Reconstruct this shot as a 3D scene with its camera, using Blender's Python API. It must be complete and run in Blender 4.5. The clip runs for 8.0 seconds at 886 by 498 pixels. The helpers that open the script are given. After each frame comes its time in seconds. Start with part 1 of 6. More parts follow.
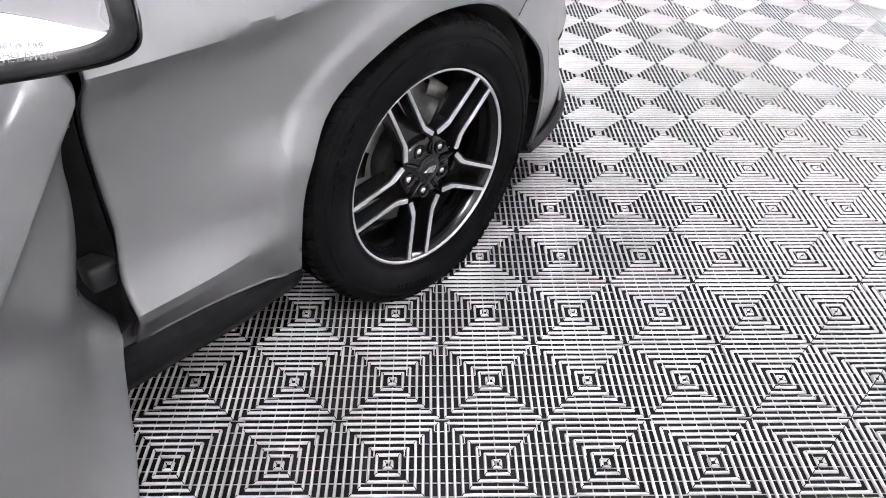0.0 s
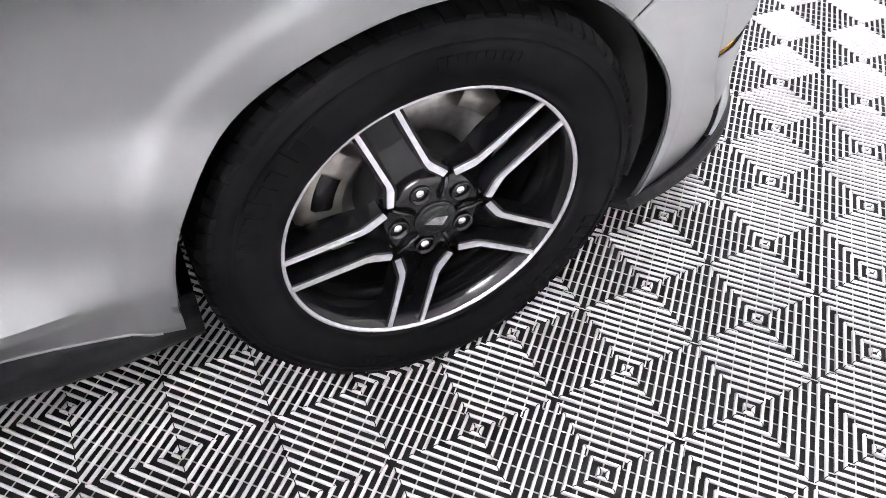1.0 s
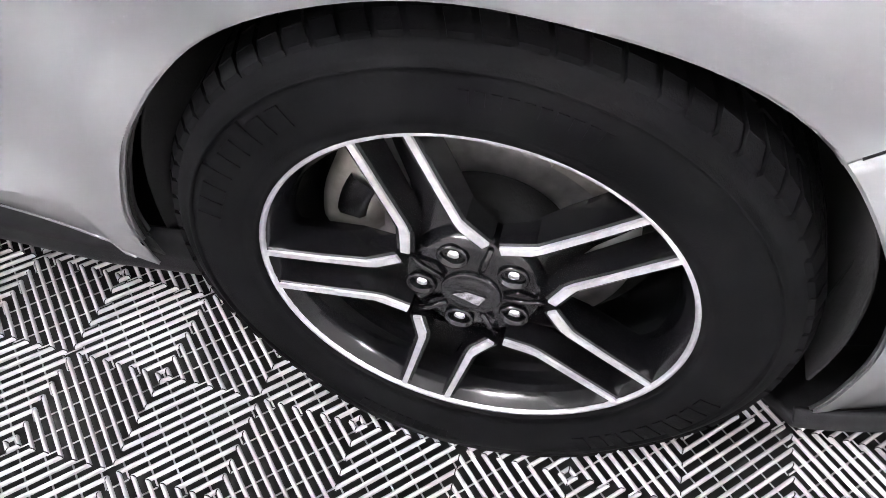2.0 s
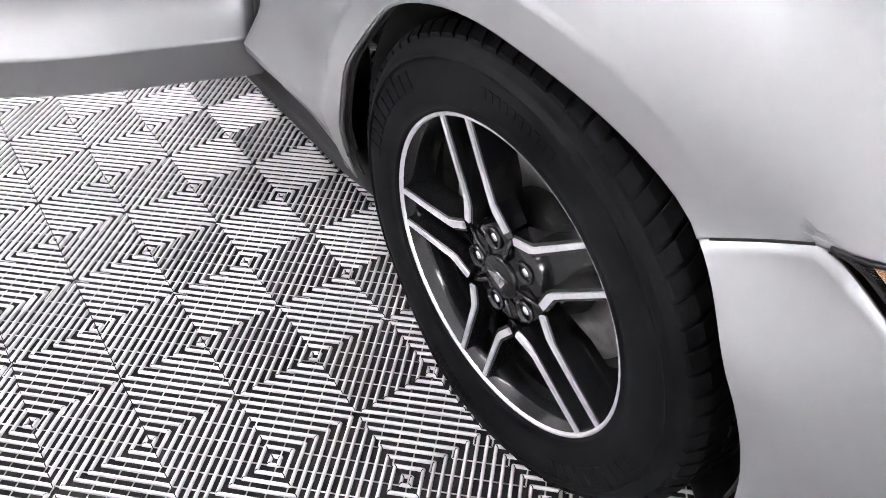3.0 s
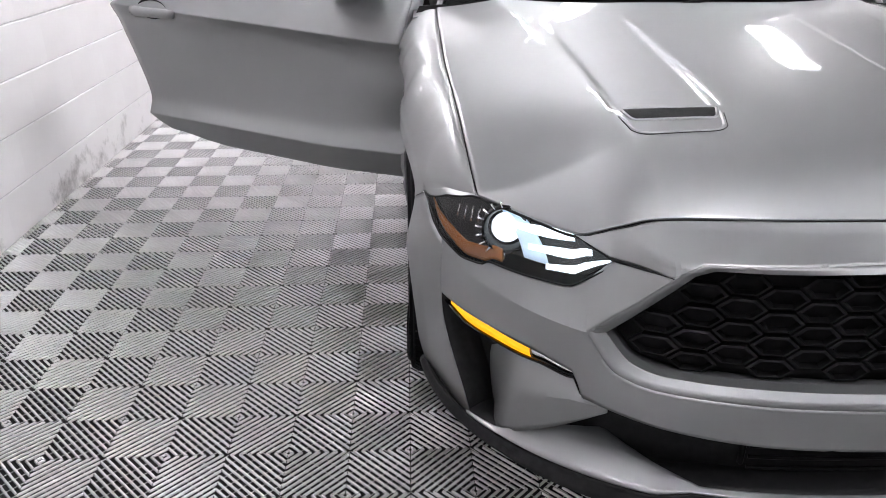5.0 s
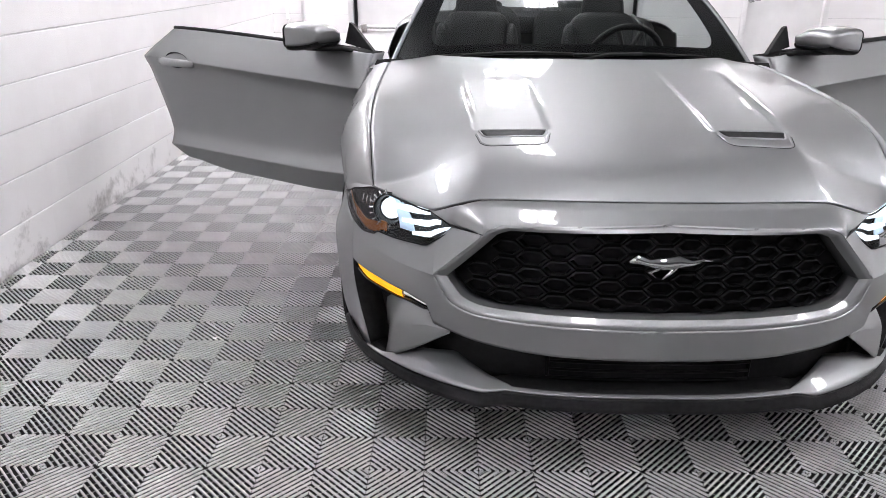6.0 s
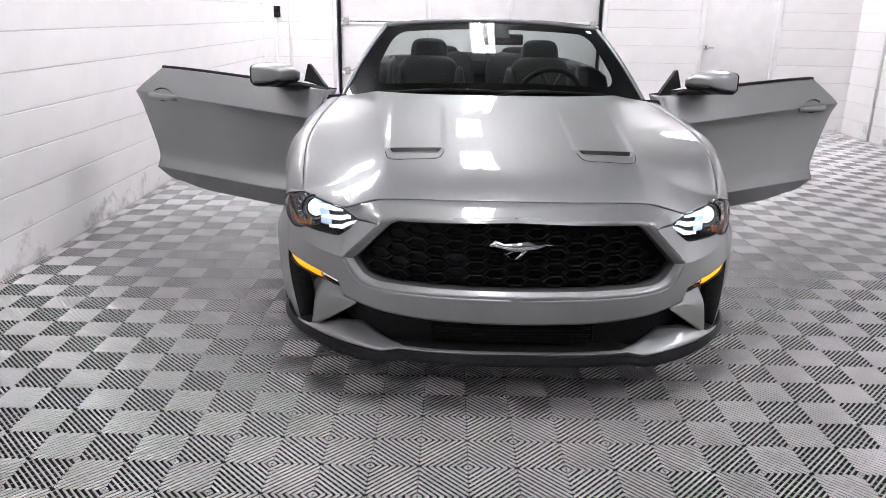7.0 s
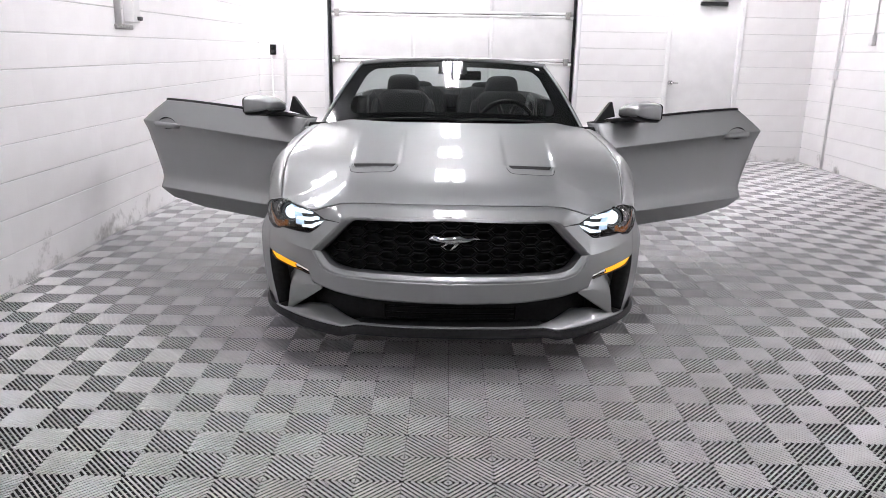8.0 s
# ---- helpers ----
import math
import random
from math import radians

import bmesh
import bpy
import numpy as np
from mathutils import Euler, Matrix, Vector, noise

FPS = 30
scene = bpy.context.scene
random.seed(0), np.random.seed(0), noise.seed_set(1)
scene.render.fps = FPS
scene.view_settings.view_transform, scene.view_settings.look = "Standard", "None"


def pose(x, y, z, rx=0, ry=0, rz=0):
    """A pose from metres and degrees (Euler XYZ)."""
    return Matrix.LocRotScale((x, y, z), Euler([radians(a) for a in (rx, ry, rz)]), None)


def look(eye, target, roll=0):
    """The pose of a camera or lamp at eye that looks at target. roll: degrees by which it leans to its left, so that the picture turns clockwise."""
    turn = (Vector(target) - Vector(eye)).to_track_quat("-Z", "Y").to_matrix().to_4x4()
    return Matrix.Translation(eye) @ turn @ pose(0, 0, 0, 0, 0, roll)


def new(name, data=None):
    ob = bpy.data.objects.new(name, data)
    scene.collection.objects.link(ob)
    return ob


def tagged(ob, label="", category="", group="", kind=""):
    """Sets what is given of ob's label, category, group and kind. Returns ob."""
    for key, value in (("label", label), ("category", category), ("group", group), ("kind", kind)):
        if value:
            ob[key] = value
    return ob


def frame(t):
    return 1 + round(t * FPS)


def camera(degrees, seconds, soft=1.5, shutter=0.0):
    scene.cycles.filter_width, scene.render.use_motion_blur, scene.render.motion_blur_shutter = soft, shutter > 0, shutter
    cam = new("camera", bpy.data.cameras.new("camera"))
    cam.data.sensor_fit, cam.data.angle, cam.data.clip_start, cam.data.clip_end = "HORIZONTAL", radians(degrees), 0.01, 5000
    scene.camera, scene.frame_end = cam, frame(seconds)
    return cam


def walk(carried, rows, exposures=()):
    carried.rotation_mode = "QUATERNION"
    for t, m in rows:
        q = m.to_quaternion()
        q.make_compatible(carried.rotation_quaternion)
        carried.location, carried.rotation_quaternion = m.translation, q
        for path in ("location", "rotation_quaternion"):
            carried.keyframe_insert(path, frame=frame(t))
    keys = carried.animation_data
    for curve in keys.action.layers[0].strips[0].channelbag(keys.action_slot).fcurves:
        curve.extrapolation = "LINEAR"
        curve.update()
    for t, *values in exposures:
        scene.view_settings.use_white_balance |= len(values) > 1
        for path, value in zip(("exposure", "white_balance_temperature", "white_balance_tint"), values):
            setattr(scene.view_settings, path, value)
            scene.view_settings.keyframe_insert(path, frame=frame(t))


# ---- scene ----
cam = camera(61.4, 8.0, soft=0.55)
PATH = [
    (0, (-1.903, 2.239, 1.254), (-0.825, 1.115, -0.001), 0.6),
    (0.5, (-1.752, 1.896, 1.195), (-0.606, 0.977, -0.162), 2.9),
    (1, (-1.594, 1.583, 1.115), (-0.385, 0.949, -0.347), 4.0),
    (1.5, (-1.434, 1.353, 1.024), (-0.165, 1.142, -0.507), 3.2),
    (1.7, (-1.36, 1.275, 0.991), (-0.096, 1.25, -0.558), 3.0),
    (3, (-1.35, 0.676, 1.052), (-0.534, 1.895, -0.308), -1.5),
    (3.5, (-1.305, 0.346, 1.126), (-0.767, 1.866, -0.057), -1.6),
    (4, (-1.192, -0.019, 1.185), (-0.875, 1.658, 0.142), -1.0),
    (4.5, (-1.072, -0.408, 1.222), (-0.91, 1.366, 0.312), -0.4),
    (4.7, (-1.007, -0.534, 1.229), (-0.882, 1.258, 0.351), -0.2),
    (5.8, (-0.63, -1.305, 1.302), (-0.614, 0.555, 0.568), 0.5),
    (6, (-0.561, -1.426, 1.309), (-0.562, 0.445, 0.604), 0.5),
    (6.5, (-0.373, -1.711, 1.325), (-0.382, 0.179, 0.672), 0.7),
    (7, (-0.234, -2.011, 1.341), (-0.242, -0.104, 0.74), 1.0),
    (7.5, (-0.143, -2.327, 1.357), (-0.149, -0.406, 0.801), 1.1),
    (8, (-0.02, -2.623, 1.366), (-0.029, -0.691, 0.851), 1.0),
]
walk(cam, [(t, look(eye, target, roll)) for t, eye, target, roll in PATH],
     exposures=[(0.0, 2.15), (0.5, 2.2), (1.5, 2.85), (3.0, 2.7), (3.5, 2.2), (4.0, 1.75), (4.5, 1.4), (6.0, 1.15), (8.0, 0.92)])

# ---- world and light ----
world = bpy.data.worlds.new("world")
scene.world = world
world.use_nodes = True
world.node_tree.nodes["Background"].inputs["Color"].default_value = (0.8, 0.85, 0.9, 1)
world.node_tree.nodes["Background"].inputs["Strength"].default_value = 0.05
TUBE_POWER = 30.0
CEILING = 3.05
# rows of ceiling fixtures, each a pair of strip lights running along the car
# the row at x = -2.25 is unseen, added to brighten left fender and wall
FIXTURE_SPOTS = [(x, y) for x, ys in ((-2.25, (-3.0, 2.7, 6.4)), (0.0, (-0.6, 3.45, 6.6)), (2.9, (-1.0, 0.9, 6.5))) for y in ys]

# ---- materials ----
def material(name, color, rough=0.5, metal=0.0, coat=0.0, spec=0.5):
    m = bpy.data.materials.new(name)
    m.use_nodes = True
    b = m.node_tree.nodes["Principled BSDF"]
    b.inputs["Base Color"].default_value = (*color, 1)
    b.inputs["Roughness"].default_value = rough
    b.inputs["Metallic"].default_value = metal
    b.inputs["Coat Weight"].default_value = coat
    b.inputs["Coat Roughness"].default_value = 0.03
    b.inputs["Specular IOR Level"].default_value = spec
    return m


def textured(m, scale, low, high, bump=0.0, bump_scale=None, detail=6.0, rough_low=None, rough_high=None, stretch=None):
    """Noise variation of the base colour, and fine relief, at real-world size."""
    t = m.node_tree
    b = t.nodes["Principled BSDF"]
    co = t.nodes.new("ShaderNodeTexCoord")
    src = co.outputs["Object"]
    if stretch:
        mp = t.nodes.new("ShaderNodeMapping")
        mp.inputs["Scale"].default_value = stretch
        t.links.new(src, mp.inputs["Vector"])
        src = mp.outputs["Vector"]
    n = t.nodes.new("ShaderNodeTexNoise")
    n.inputs["Scale"].default_value, n.inputs["Detail"].default_value = scale, detail
    t.links.new(src, n.inputs["Vector"])
    r = t.nodes.new("ShaderNodeValToRGB")
    r.color_ramp.elements[0].position, r.color_ramp.elements[1].position = 0.32, 0.68
    r.color_ramp.elements[0].color, r.color_ramp.elements[1].color = (*low, 1), (*high, 1)
    t.links.new(n.outputs["Fac"], r.inputs["Fac"])
    t.links.new(r.outputs["Color"], b.inputs["Base Color"])
    if rough_low is not None:
        mr = t.nodes.new("ShaderNodeMapRange")
        mr.inputs["To Min"].default_value, mr.inputs["To Max"].default_value = rough_low, rough_high
        t.links.new(n.outputs["Fac"], mr.inputs["Value"])
        t.links.new(mr.outputs["Result"], b.inputs["Roughness"])
    if bump:
        n2 = t.nodes.new("ShaderNodeTexNoise")
        n2.inputs["Scale"].default_value, n2.inputs["Detail"].default_value = bump_scale or scale * 8, 4
        t.links.new(src, n2.inputs["Vector"])
        bp = t.nodes.new("ShaderNodeBump")
        bp.inputs["Strength"].default_value, bp.inputs["Distance"].default_value = bump, 0.002
        t.links.new(n2.outputs["Fac"], bp.inputs["Height"])
        t.links.new(bp.outputs["Normal"], b.inputs["Normal"])
    return m


def vary(m, low, high, attr="Random"):
    """Brightness differs a little from piece to piece."""
    t = m.node_tree
    b = t.nodes["Principled BSDF"]
    oi = t.nodes.new("ShaderNodeObjectInfo")
    mr = t.nodes.new("ShaderNodeMapRange")
    mr.inputs["To Min"].default_value, mr.inputs["To Max"].default_value = low, high
    t.links.new(oi.outputs[attr], mr.inputs["Value"])
    mix = t.nodes.new("ShaderNodeMix")
    mix.data_type, mix.blend_type = "RGBA", "MULTIPLY"
    mix.inputs["Factor"].default_value = 1.0
    old = b.inputs["Base Color"].links
    if old:
        t.links.new(old[0].from_socket, mix.inputs["A"])
    else:
        mix.inputs["A"].default_value = b.inputs["Base Color"].default_value
    t.links.new(mr.outputs["Result"], mix.inputs["B"])
    t.links.new(mix.outputs["Result"], b.inputs["Base Color"])
    return m


def silver_paint(name="silver_paint"):
    m = material(name, (0.245, 0.25, 0.256), 0.58, 0.88, 0.7)
    t = m.node_tree
    b = t.nodes["Principled BSDF"]
    co = t.nodes.new("ShaderNodeTexCoord")
    n = t.nodes.new("ShaderNodeTexNoise")
    n.inputs["Scale"].default_value, n.inputs["Detail"].default_value = 900, 2
    t.links.new(co.outputs["Object"], n.inputs["Vector"])
    mr = t.nodes.new("ShaderNodeMapRange")
    mr.inputs["To Min"].default_value, mr.inputs["To Max"].default_value = 0.49, 0.55
    t.links.new(n.outputs["Fac"], mr.inputs["Value"])
    t.links.new(mr.outputs["Result"], b.inputs["Roughness"])
    return m


def emitter(name, color, strength):
    m = bpy.data.materials.new(name)
    m.use_nodes = True
    b = m.node_tree.nodes["Principled BSDF"]
    b.inputs["Base Color"].default_value = (*color, 1)
    b.inputs["Emission Color"].default_value = (*color, 1)
    b.inputs["Emission Strength"].default_value = strength
    return m


def glass(name, tint=(1, 1, 1), rough=0.0, ior=1.45):
    """Thin clear pane: mostly see-through, with a mirror-like gloss at its surface."""
    m = bpy.data.materials.new(name)
    m.use_nodes = True
    t = m.node_tree
    t.nodes.remove(t.nodes["Principled BSDF"])
    out = t.nodes["Material Output"]
    tr = t.nodes.new("ShaderNodeBsdfTransparent")
    tr.inputs["Color"].default_value = (*tint, 1)
    gl = t.nodes.new("ShaderNodeBsdfGlossy")
    gl.inputs["Roughness"].default_value = rough
    fr = t.nodes.new("ShaderNodeFresnel")
    fr.inputs["IOR"].default_value = ior
    mx = t.nodes.new("ShaderNodeMixShader")
    t.links.new(fr.outputs["Fac"], mx.inputs["Fac"])
    t.links.new(tr.outputs["BSDF"], mx.inputs[1])
    t.links.new(gl.outputs["BSDF"], mx.inputs[2])
    t.links.new(mx.outputs["Shader"], out.inputs["Surface"])
    return m


PAINT = silver_paint()
GRILLE_BLACK = textured(material("grille_black", (0.006, 0.006, 0.0065), 0.5, spec=0.07), 60, (0.004, 0.004, 0.0045), (0.009, 0.009, 0.0095), 0.1, 900)
BLACK_GLOSS = material("gloss_black", (0.004, 0.004, 0.0045), 0.2, 0.0, 0.2, 0.35)
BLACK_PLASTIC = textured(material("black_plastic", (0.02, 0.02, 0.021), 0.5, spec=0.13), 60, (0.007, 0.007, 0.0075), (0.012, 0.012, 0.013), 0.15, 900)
GREY_PLASTIC = textured(material("dark_grey_plastic", (0.03, 0.03, 0.031), 0.45), 40, (0.025, 0.025, 0.026), (0.037, 0.037, 0.038), 0.1, 900)
LINER = textured(material("wheel_liner", (0.01, 0.01, 0.01), 0.9), 30, (0.003, 0.003, 0.003), (0.007, 0.007, 0.007), 0.4, 300)
RUBBER = textured(material("tyre_rubber", (0.03, 0.03, 0.031), 0.7, spec=0.05), 18, (0.002, 0.002, 0.0023), (0.005, 0.005, 0.0053), 0.2, 500)
MACHINED = textured(material("machined_alloy", (0.6, 0.6, 0.62), 0.36, 0.6), 120, (0.52, 0.52, 0.54), (0.64, 0.64, 0.655), 0.05, 1500)
CHROME = material("chrome", (0.8, 0.8, 0.81), 0.08, 1.0)
STEEL = textured(material("brake_steel", (0.42, 0.41, 0.40), 0.38, 0.9), 50, (0.33, 0.32, 0.31), (0.5, 0.49, 0.48), 0.1, 600)
CAST = textured(material("cast_metal", (0.45, 0.43, 0.39), 0.45, 0.8), 40, (0.36, 0.34, 0.30), (0.55, 0.53, 0.49), 0.3, 300)
MIRROR = material("mirror_silver", (0.88, 0.88, 0.89), 0.01, 1.0)
AMBER = emitter("lit_amber_lens", (1.0, 0.42, 0.006), 0.40)
AMBER_DULL = material("unlit_amber_lens", (0.30, 0.11, 0.03), 0.25, 0.0, 0.6)
LAMP_WHITE = emitter("lit_headlamp", (0.84, 0.93, 1.0), 0.6)
# self-glowing colour in place of lamp light bounced off the reflector
LAMP_GLOW = emitter("emissive_reflector_glow", (0.55, 0.68, 0.82), 0.19)
WORDING = material("mirror_wording_grey", (0.22, 0.22, 0.23), 0.6)
LENS = glass("clear_lens", (0.96, 0.97, 0.98), 0.02)
WINDSCREEN = glass("tinted_windscreen", (0.42, 0.46, 0.45), 0.0, 1.5)
LEATHER = textured(material("black_leather", (0.03, 0.03, 0.032), 0.5, spec=0.3), 25, (0.006, 0.006, 0.0065), (0.011, 0.011, 0.012), 0.3, 500)
CLOTH = textured(material("black_soft_top_cloth", (0.02, 0.02, 0.022), 0.9), 60, (0.014, 0.014, 0.016), (0.03, 0.03, 0.032), 0.4, 900)
TILE_PVC = vary(textured(material("grey_floor_plastic", (0.4, 0.39, 0.39), 0.4, 0.1, 1.0, 1.0), 7, (0.48, 0.474, 0.474), (0.57, 0.564, 0.564), 0.05, 250, 6, 0.34, 0.42), 0.9, 1.06)
TILE_PVC.node_tree.nodes["Principled BSDF"].inputs["Coat Roughness"].default_value = 0.16
TILE_PVC.node_tree.nodes["Principled BSDF"].inputs["Coat IOR"].default_value = 1.8
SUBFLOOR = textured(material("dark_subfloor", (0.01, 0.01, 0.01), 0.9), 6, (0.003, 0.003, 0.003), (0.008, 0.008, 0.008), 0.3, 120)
WALL_PAINT = vary(textured(material("white_block_paint", (0.8, 0.78, 0.78), 0.5), 3.0, (0.83, 0.81, 0.81), (0.88, 0.865, 0.865), 0.5, 160, 8), 0.992, 1.006)


def scuffed(m):
    """Dark rubber scuffs and dirt low on the wall."""
    t = m.node_tree
    b = t.nodes["Principled BSDF"]
    old = b.inputs["Base Color"].links[0].from_socket
    g = t.nodes.new("ShaderNodeNewGeometry")
    sep = t.nodes.new("ShaderNodeSeparateXYZ")
    t.links.new(g.outputs["Position"], sep.inputs["Vector"])
    low = t.nodes.new("ShaderNodeMapRange")
    low.inputs["From Min"].default_value, low.inputs["From Max"].default_value = 0.34, 0.02
    t.links.new(sep.outputs["Z"], low.inputs["Value"])
    n = t.nodes.new("ShaderNodeTexNoise")
    n.inputs["Scale"].default_value, n.inputs["Detail"].default_value, n.inputs["Roughness"].default_value = 2.6, 9, 0.72
    t.links.new(g.outputs["Position"], n.inputs["Vector"])
    add = t.nodes.new("ShaderNodeMath")
    add.operation = "MULTIPLY_ADD"
    t.links.new(low.outputs["Result"], add.inputs[0])
    add.inputs[1].default_value = 0.17
    t.links.new(n.outputs["Fac"], add.inputs[2])
    r = t.nodes.new("ShaderNodeMapRange")
    r.inputs["From Min"].default_value, r.inputs["From Max"].default_value = 0.68, 0.86
    t.links.new(add.outputs["Value"], r.inputs["Value"])
    mix = t.nodes.new("ShaderNodeMix")
    mix.data_type = "RGBA"
    t.links.new(r.outputs["Result"], mix.inputs["Factor"])
    t.links.new(old, mix.inputs["A"])
    mix.inputs["B"].default_value = (0.22, 0.20, 0.19, 1)
    t.links.new(mix.outputs["Result"], b.inputs["Base Color"])
    return m


scuffed(WALL_PAINT)
# colour of the unseen front wall, dark to keep the car's paint reflections dark
DARK_WALL = textured(material("unseen_dark_wall", (0.08, 0.08, 0.08), 0.6), 3, (0.06, 0.06, 0.062), (0.085, 0.085, 0.088), 0.4, 160)
MORTAR = textured(material("painted_mortar", (0.66, 0.65, 0.65), 0.7), 12, (0.58, 0.57, 0.57), (0.74, 0.73, 0.73), 0.4, 200)
WHITE_METAL = textured(material("white_painted_metal", (0.8, 0.79, 0.79), 0.4), 5, (0.76, 0.75, 0.75), (0.83, 0.82, 0.82), 0.1, 200)
CEILING_PAINT = textured(material("grey_ceiling_paint", (0.34, 0.34, 0.34), 0.8), 4, (0.30, 0.30, 0.305), (0.36, 0.36, 0.365), 0.2, 120)
TUBE = emitter("lit_tube", (0.975, 0.955, 1.0), TUBE_POWER)

# ---- mesh helpers ----
def mesh_of(name, verts, faces, mat, smooth=True):
    me = bpy.data.meshes.new(name)
    me.from_pydata([tuple(v) for v in verts], [], faces)
    me.materials.append(mat)
    if smooth:
        me.polygons.foreach_set("use_smooth", [True] * len(me.polygons))
    me.update()
    return me


def bm_mesh(name, bm, mat, smooth=True):
    me = bpy.data.meshes.new(name)
    bm.to_mesh(me)
    bm.free()
    me.materials.append(mat)
    if smooth:
        me.polygons.foreach_set("use_smooth", [True] * len(me.polygons))
    return me


def part(name, me, parent, label="", at=None):
    """Link a mesh as a part of a thing or of a part."""
    ob = new(name, me)
    if at is not None:
        ob.matrix_basis = at
    ob.parent = parent
    if parent.type == "EMPTY":
        ob.matrix_parent_inverse = parent.matrix_basis.inverted()
    if label:
        ob["label"] = label
    return ob


def thing(name, spot, label, category, group="", kind=""):
    e = new(name)
    e.empty_display_size = 0.1
    e.matrix_basis = Matrix.Translation(spot)
    return tagged(e, label, category, group, kind)


def thick(ob, t, offset=0.0):
    m = ob.modifiers.new("thickness", "SOLIDIFY")
    m.thickness, m.offset, m.use_even_offset = t, offset, False
    return ob


def grid_faces(nu, nv, start=0, flip=False):
    f = []
    for i in range(nu - 1):
        for j in range(nv - 1):
            a = start + i * nv + j
            q = (a, a + 1, a + nv + 1, a + nv)
            f.append(q[::-1] if flip else q)
    return f


def surface(fn, us, vs):
    """Grid of points fn(u, v)."""
    return [fn(u, v) for u in us for v in vs], grid_faces(len(us), len(vs))


def both(verts, faces):
    """The shape and its mirror image, welded along the middle of the car."""
    n = len(verts)
    v = list(verts)
    other = []
    for i, (x, y, z) in enumerate(verts):
        if abs(x) < 1e-4:
            other.append(i)
        else:
            other.append(len(v))
            v.append((-x, y, z))
    f = list(faces) + [tuple(other[i] for i in q[::-1]) for q in faces]
    return v, f


def side_of(verts, faces, s):
    if s > 0:
        return list(verts), [tuple(q) for q in faces]
    return [(-x, y, z) for x, y, z in verts], [tuple(q[::-1]) for q in faces]


def weld(data, step=0.0004):
    """Join the points of neighbouring grids that lie on one another."""
    v, f = data
    seen, out, new_i = {}, [], []
    for x, y, z in v:
        key = (round(x / step), round(y / step), round(z / step))
        if key not in seen:
            seen[key] = len(out)
            out.append((x, y, z))
        new_i.append(seen[key])
    faces = []
    for q in f:
        w = []
        for i in q:
            if new_i[i] not in w:
                w.append(new_i[i])
        if len(w) > 2:
            faces.append(tuple(w))
    return out, faces


def box_data(x0, x1, y0, y1, z0, z1):
    v = [(x, y, z) for x in (x0, x1) for y in (y0, y1) for z in (z0, z1)]
    f = [(0, 1, 3, 2), (4, 6, 7, 5), (0, 4, 5, 1), (2, 3, 7, 6), (0, 2, 6, 4), (1, 5, 7, 3)]
    return v, f


def box_mesh(name, size, mat, bevel=0.0, seg=2, center=(0, 0, 0), rot=None):
    bm = bmesh.new()
    bmesh.ops.create_cube(bm, size=1)
    bmesh.ops.scale(bm, vec=size, verts=bm.verts)
    if bevel:
        bmesh.ops.bevel(bm, geom=bm.edges[:], offset=bevel, segments=seg, affect="EDGES", profile=0.5)
    if rot is not None:
        bmesh.ops.transform(bm, matrix=rot, verts=bm.verts)
    bmesh.ops.translate(bm, vec=center, verts=bm.verts)
    return bm_mesh(name, bm, mat, bevel > 0)


def join(*datas):
    v, f = [], []
    for a, b in datas:
        n = len(v)
        v += list(a)
        f += [tuple(n + i for i in q) for q in b]
    return v, f


def tube_data(pts, r, n=10, closed=False, caps=True, flat=1.0):
    """A tube of radius r (or a list of radii) along points."""
    pts = [Vector(p) for p in pts]
    rs = r if isinstance(r, (list, tuple)) else [r] * len(pts)
    v, f = [], []
    up = Vector((0, 0, 1))
    m = len(pts)
    for i, p in enumerate(pts):
        a = pts[(i - 1) % m] if closed or i else p
        b = pts[(i + 1) % m] if closed or i < m - 1 else p
        d = (b - a).normalized()
        ref = up if abs(d.z) < 0.9 else Vector((0, 1, 0))
        s = d.cross(ref).normalized()
        t = s.cross(d)
        for k in range(n):
            w = 2 * math.pi * k / n
            v.append(tuple(p + rs[i] * (math.cos(w) * s + flat * math.sin(w) * t)))
    for i in range(m if closed else m - 1):
        for k in range(n):
            a, b = i * n, ((i + 1) % m) * n
            f.append((a + k, a + (k + 1) % n, b + (k + 1) % n, b + k))
    if caps and not closed:
        f.append(tuple(range(n))[::-1])
        f.append(tuple((m - 1) * n + k for k in range(n)))
    return v, f


def lathe_data(profile, n=64, axis="x", closed=False, a0=0.0, a1=2 * math.pi):
    """Turn a profile of (along, radius) round the axis."""
    full = abs(a1 - a0 - 2 * math.pi) < 1e-6
    m = n if full else n + 1
    v, f = [], []
    for k in range(m):
        w = a0 + (a1 - a0) * k / n
        for h, r in profile:
            if axis == "x":
                v.append((h, r * math.cos(w), r * math.sin(w)))
            elif axis == "y":
                v.append((r * math.cos(w), h, r * math.sin(w)))
            else:
                v.append((r * math.cos(w), r * math.sin(w), h))
    p = len(profile)
    for k in range(n):
        a, b = k * p, ((k + 1) % m) * p
        for j in range(p if closed else p - 1):
            j2 = (j + 1) % p
            f.append((a + j, a + j2, b + j2, b + j))
    return v, f


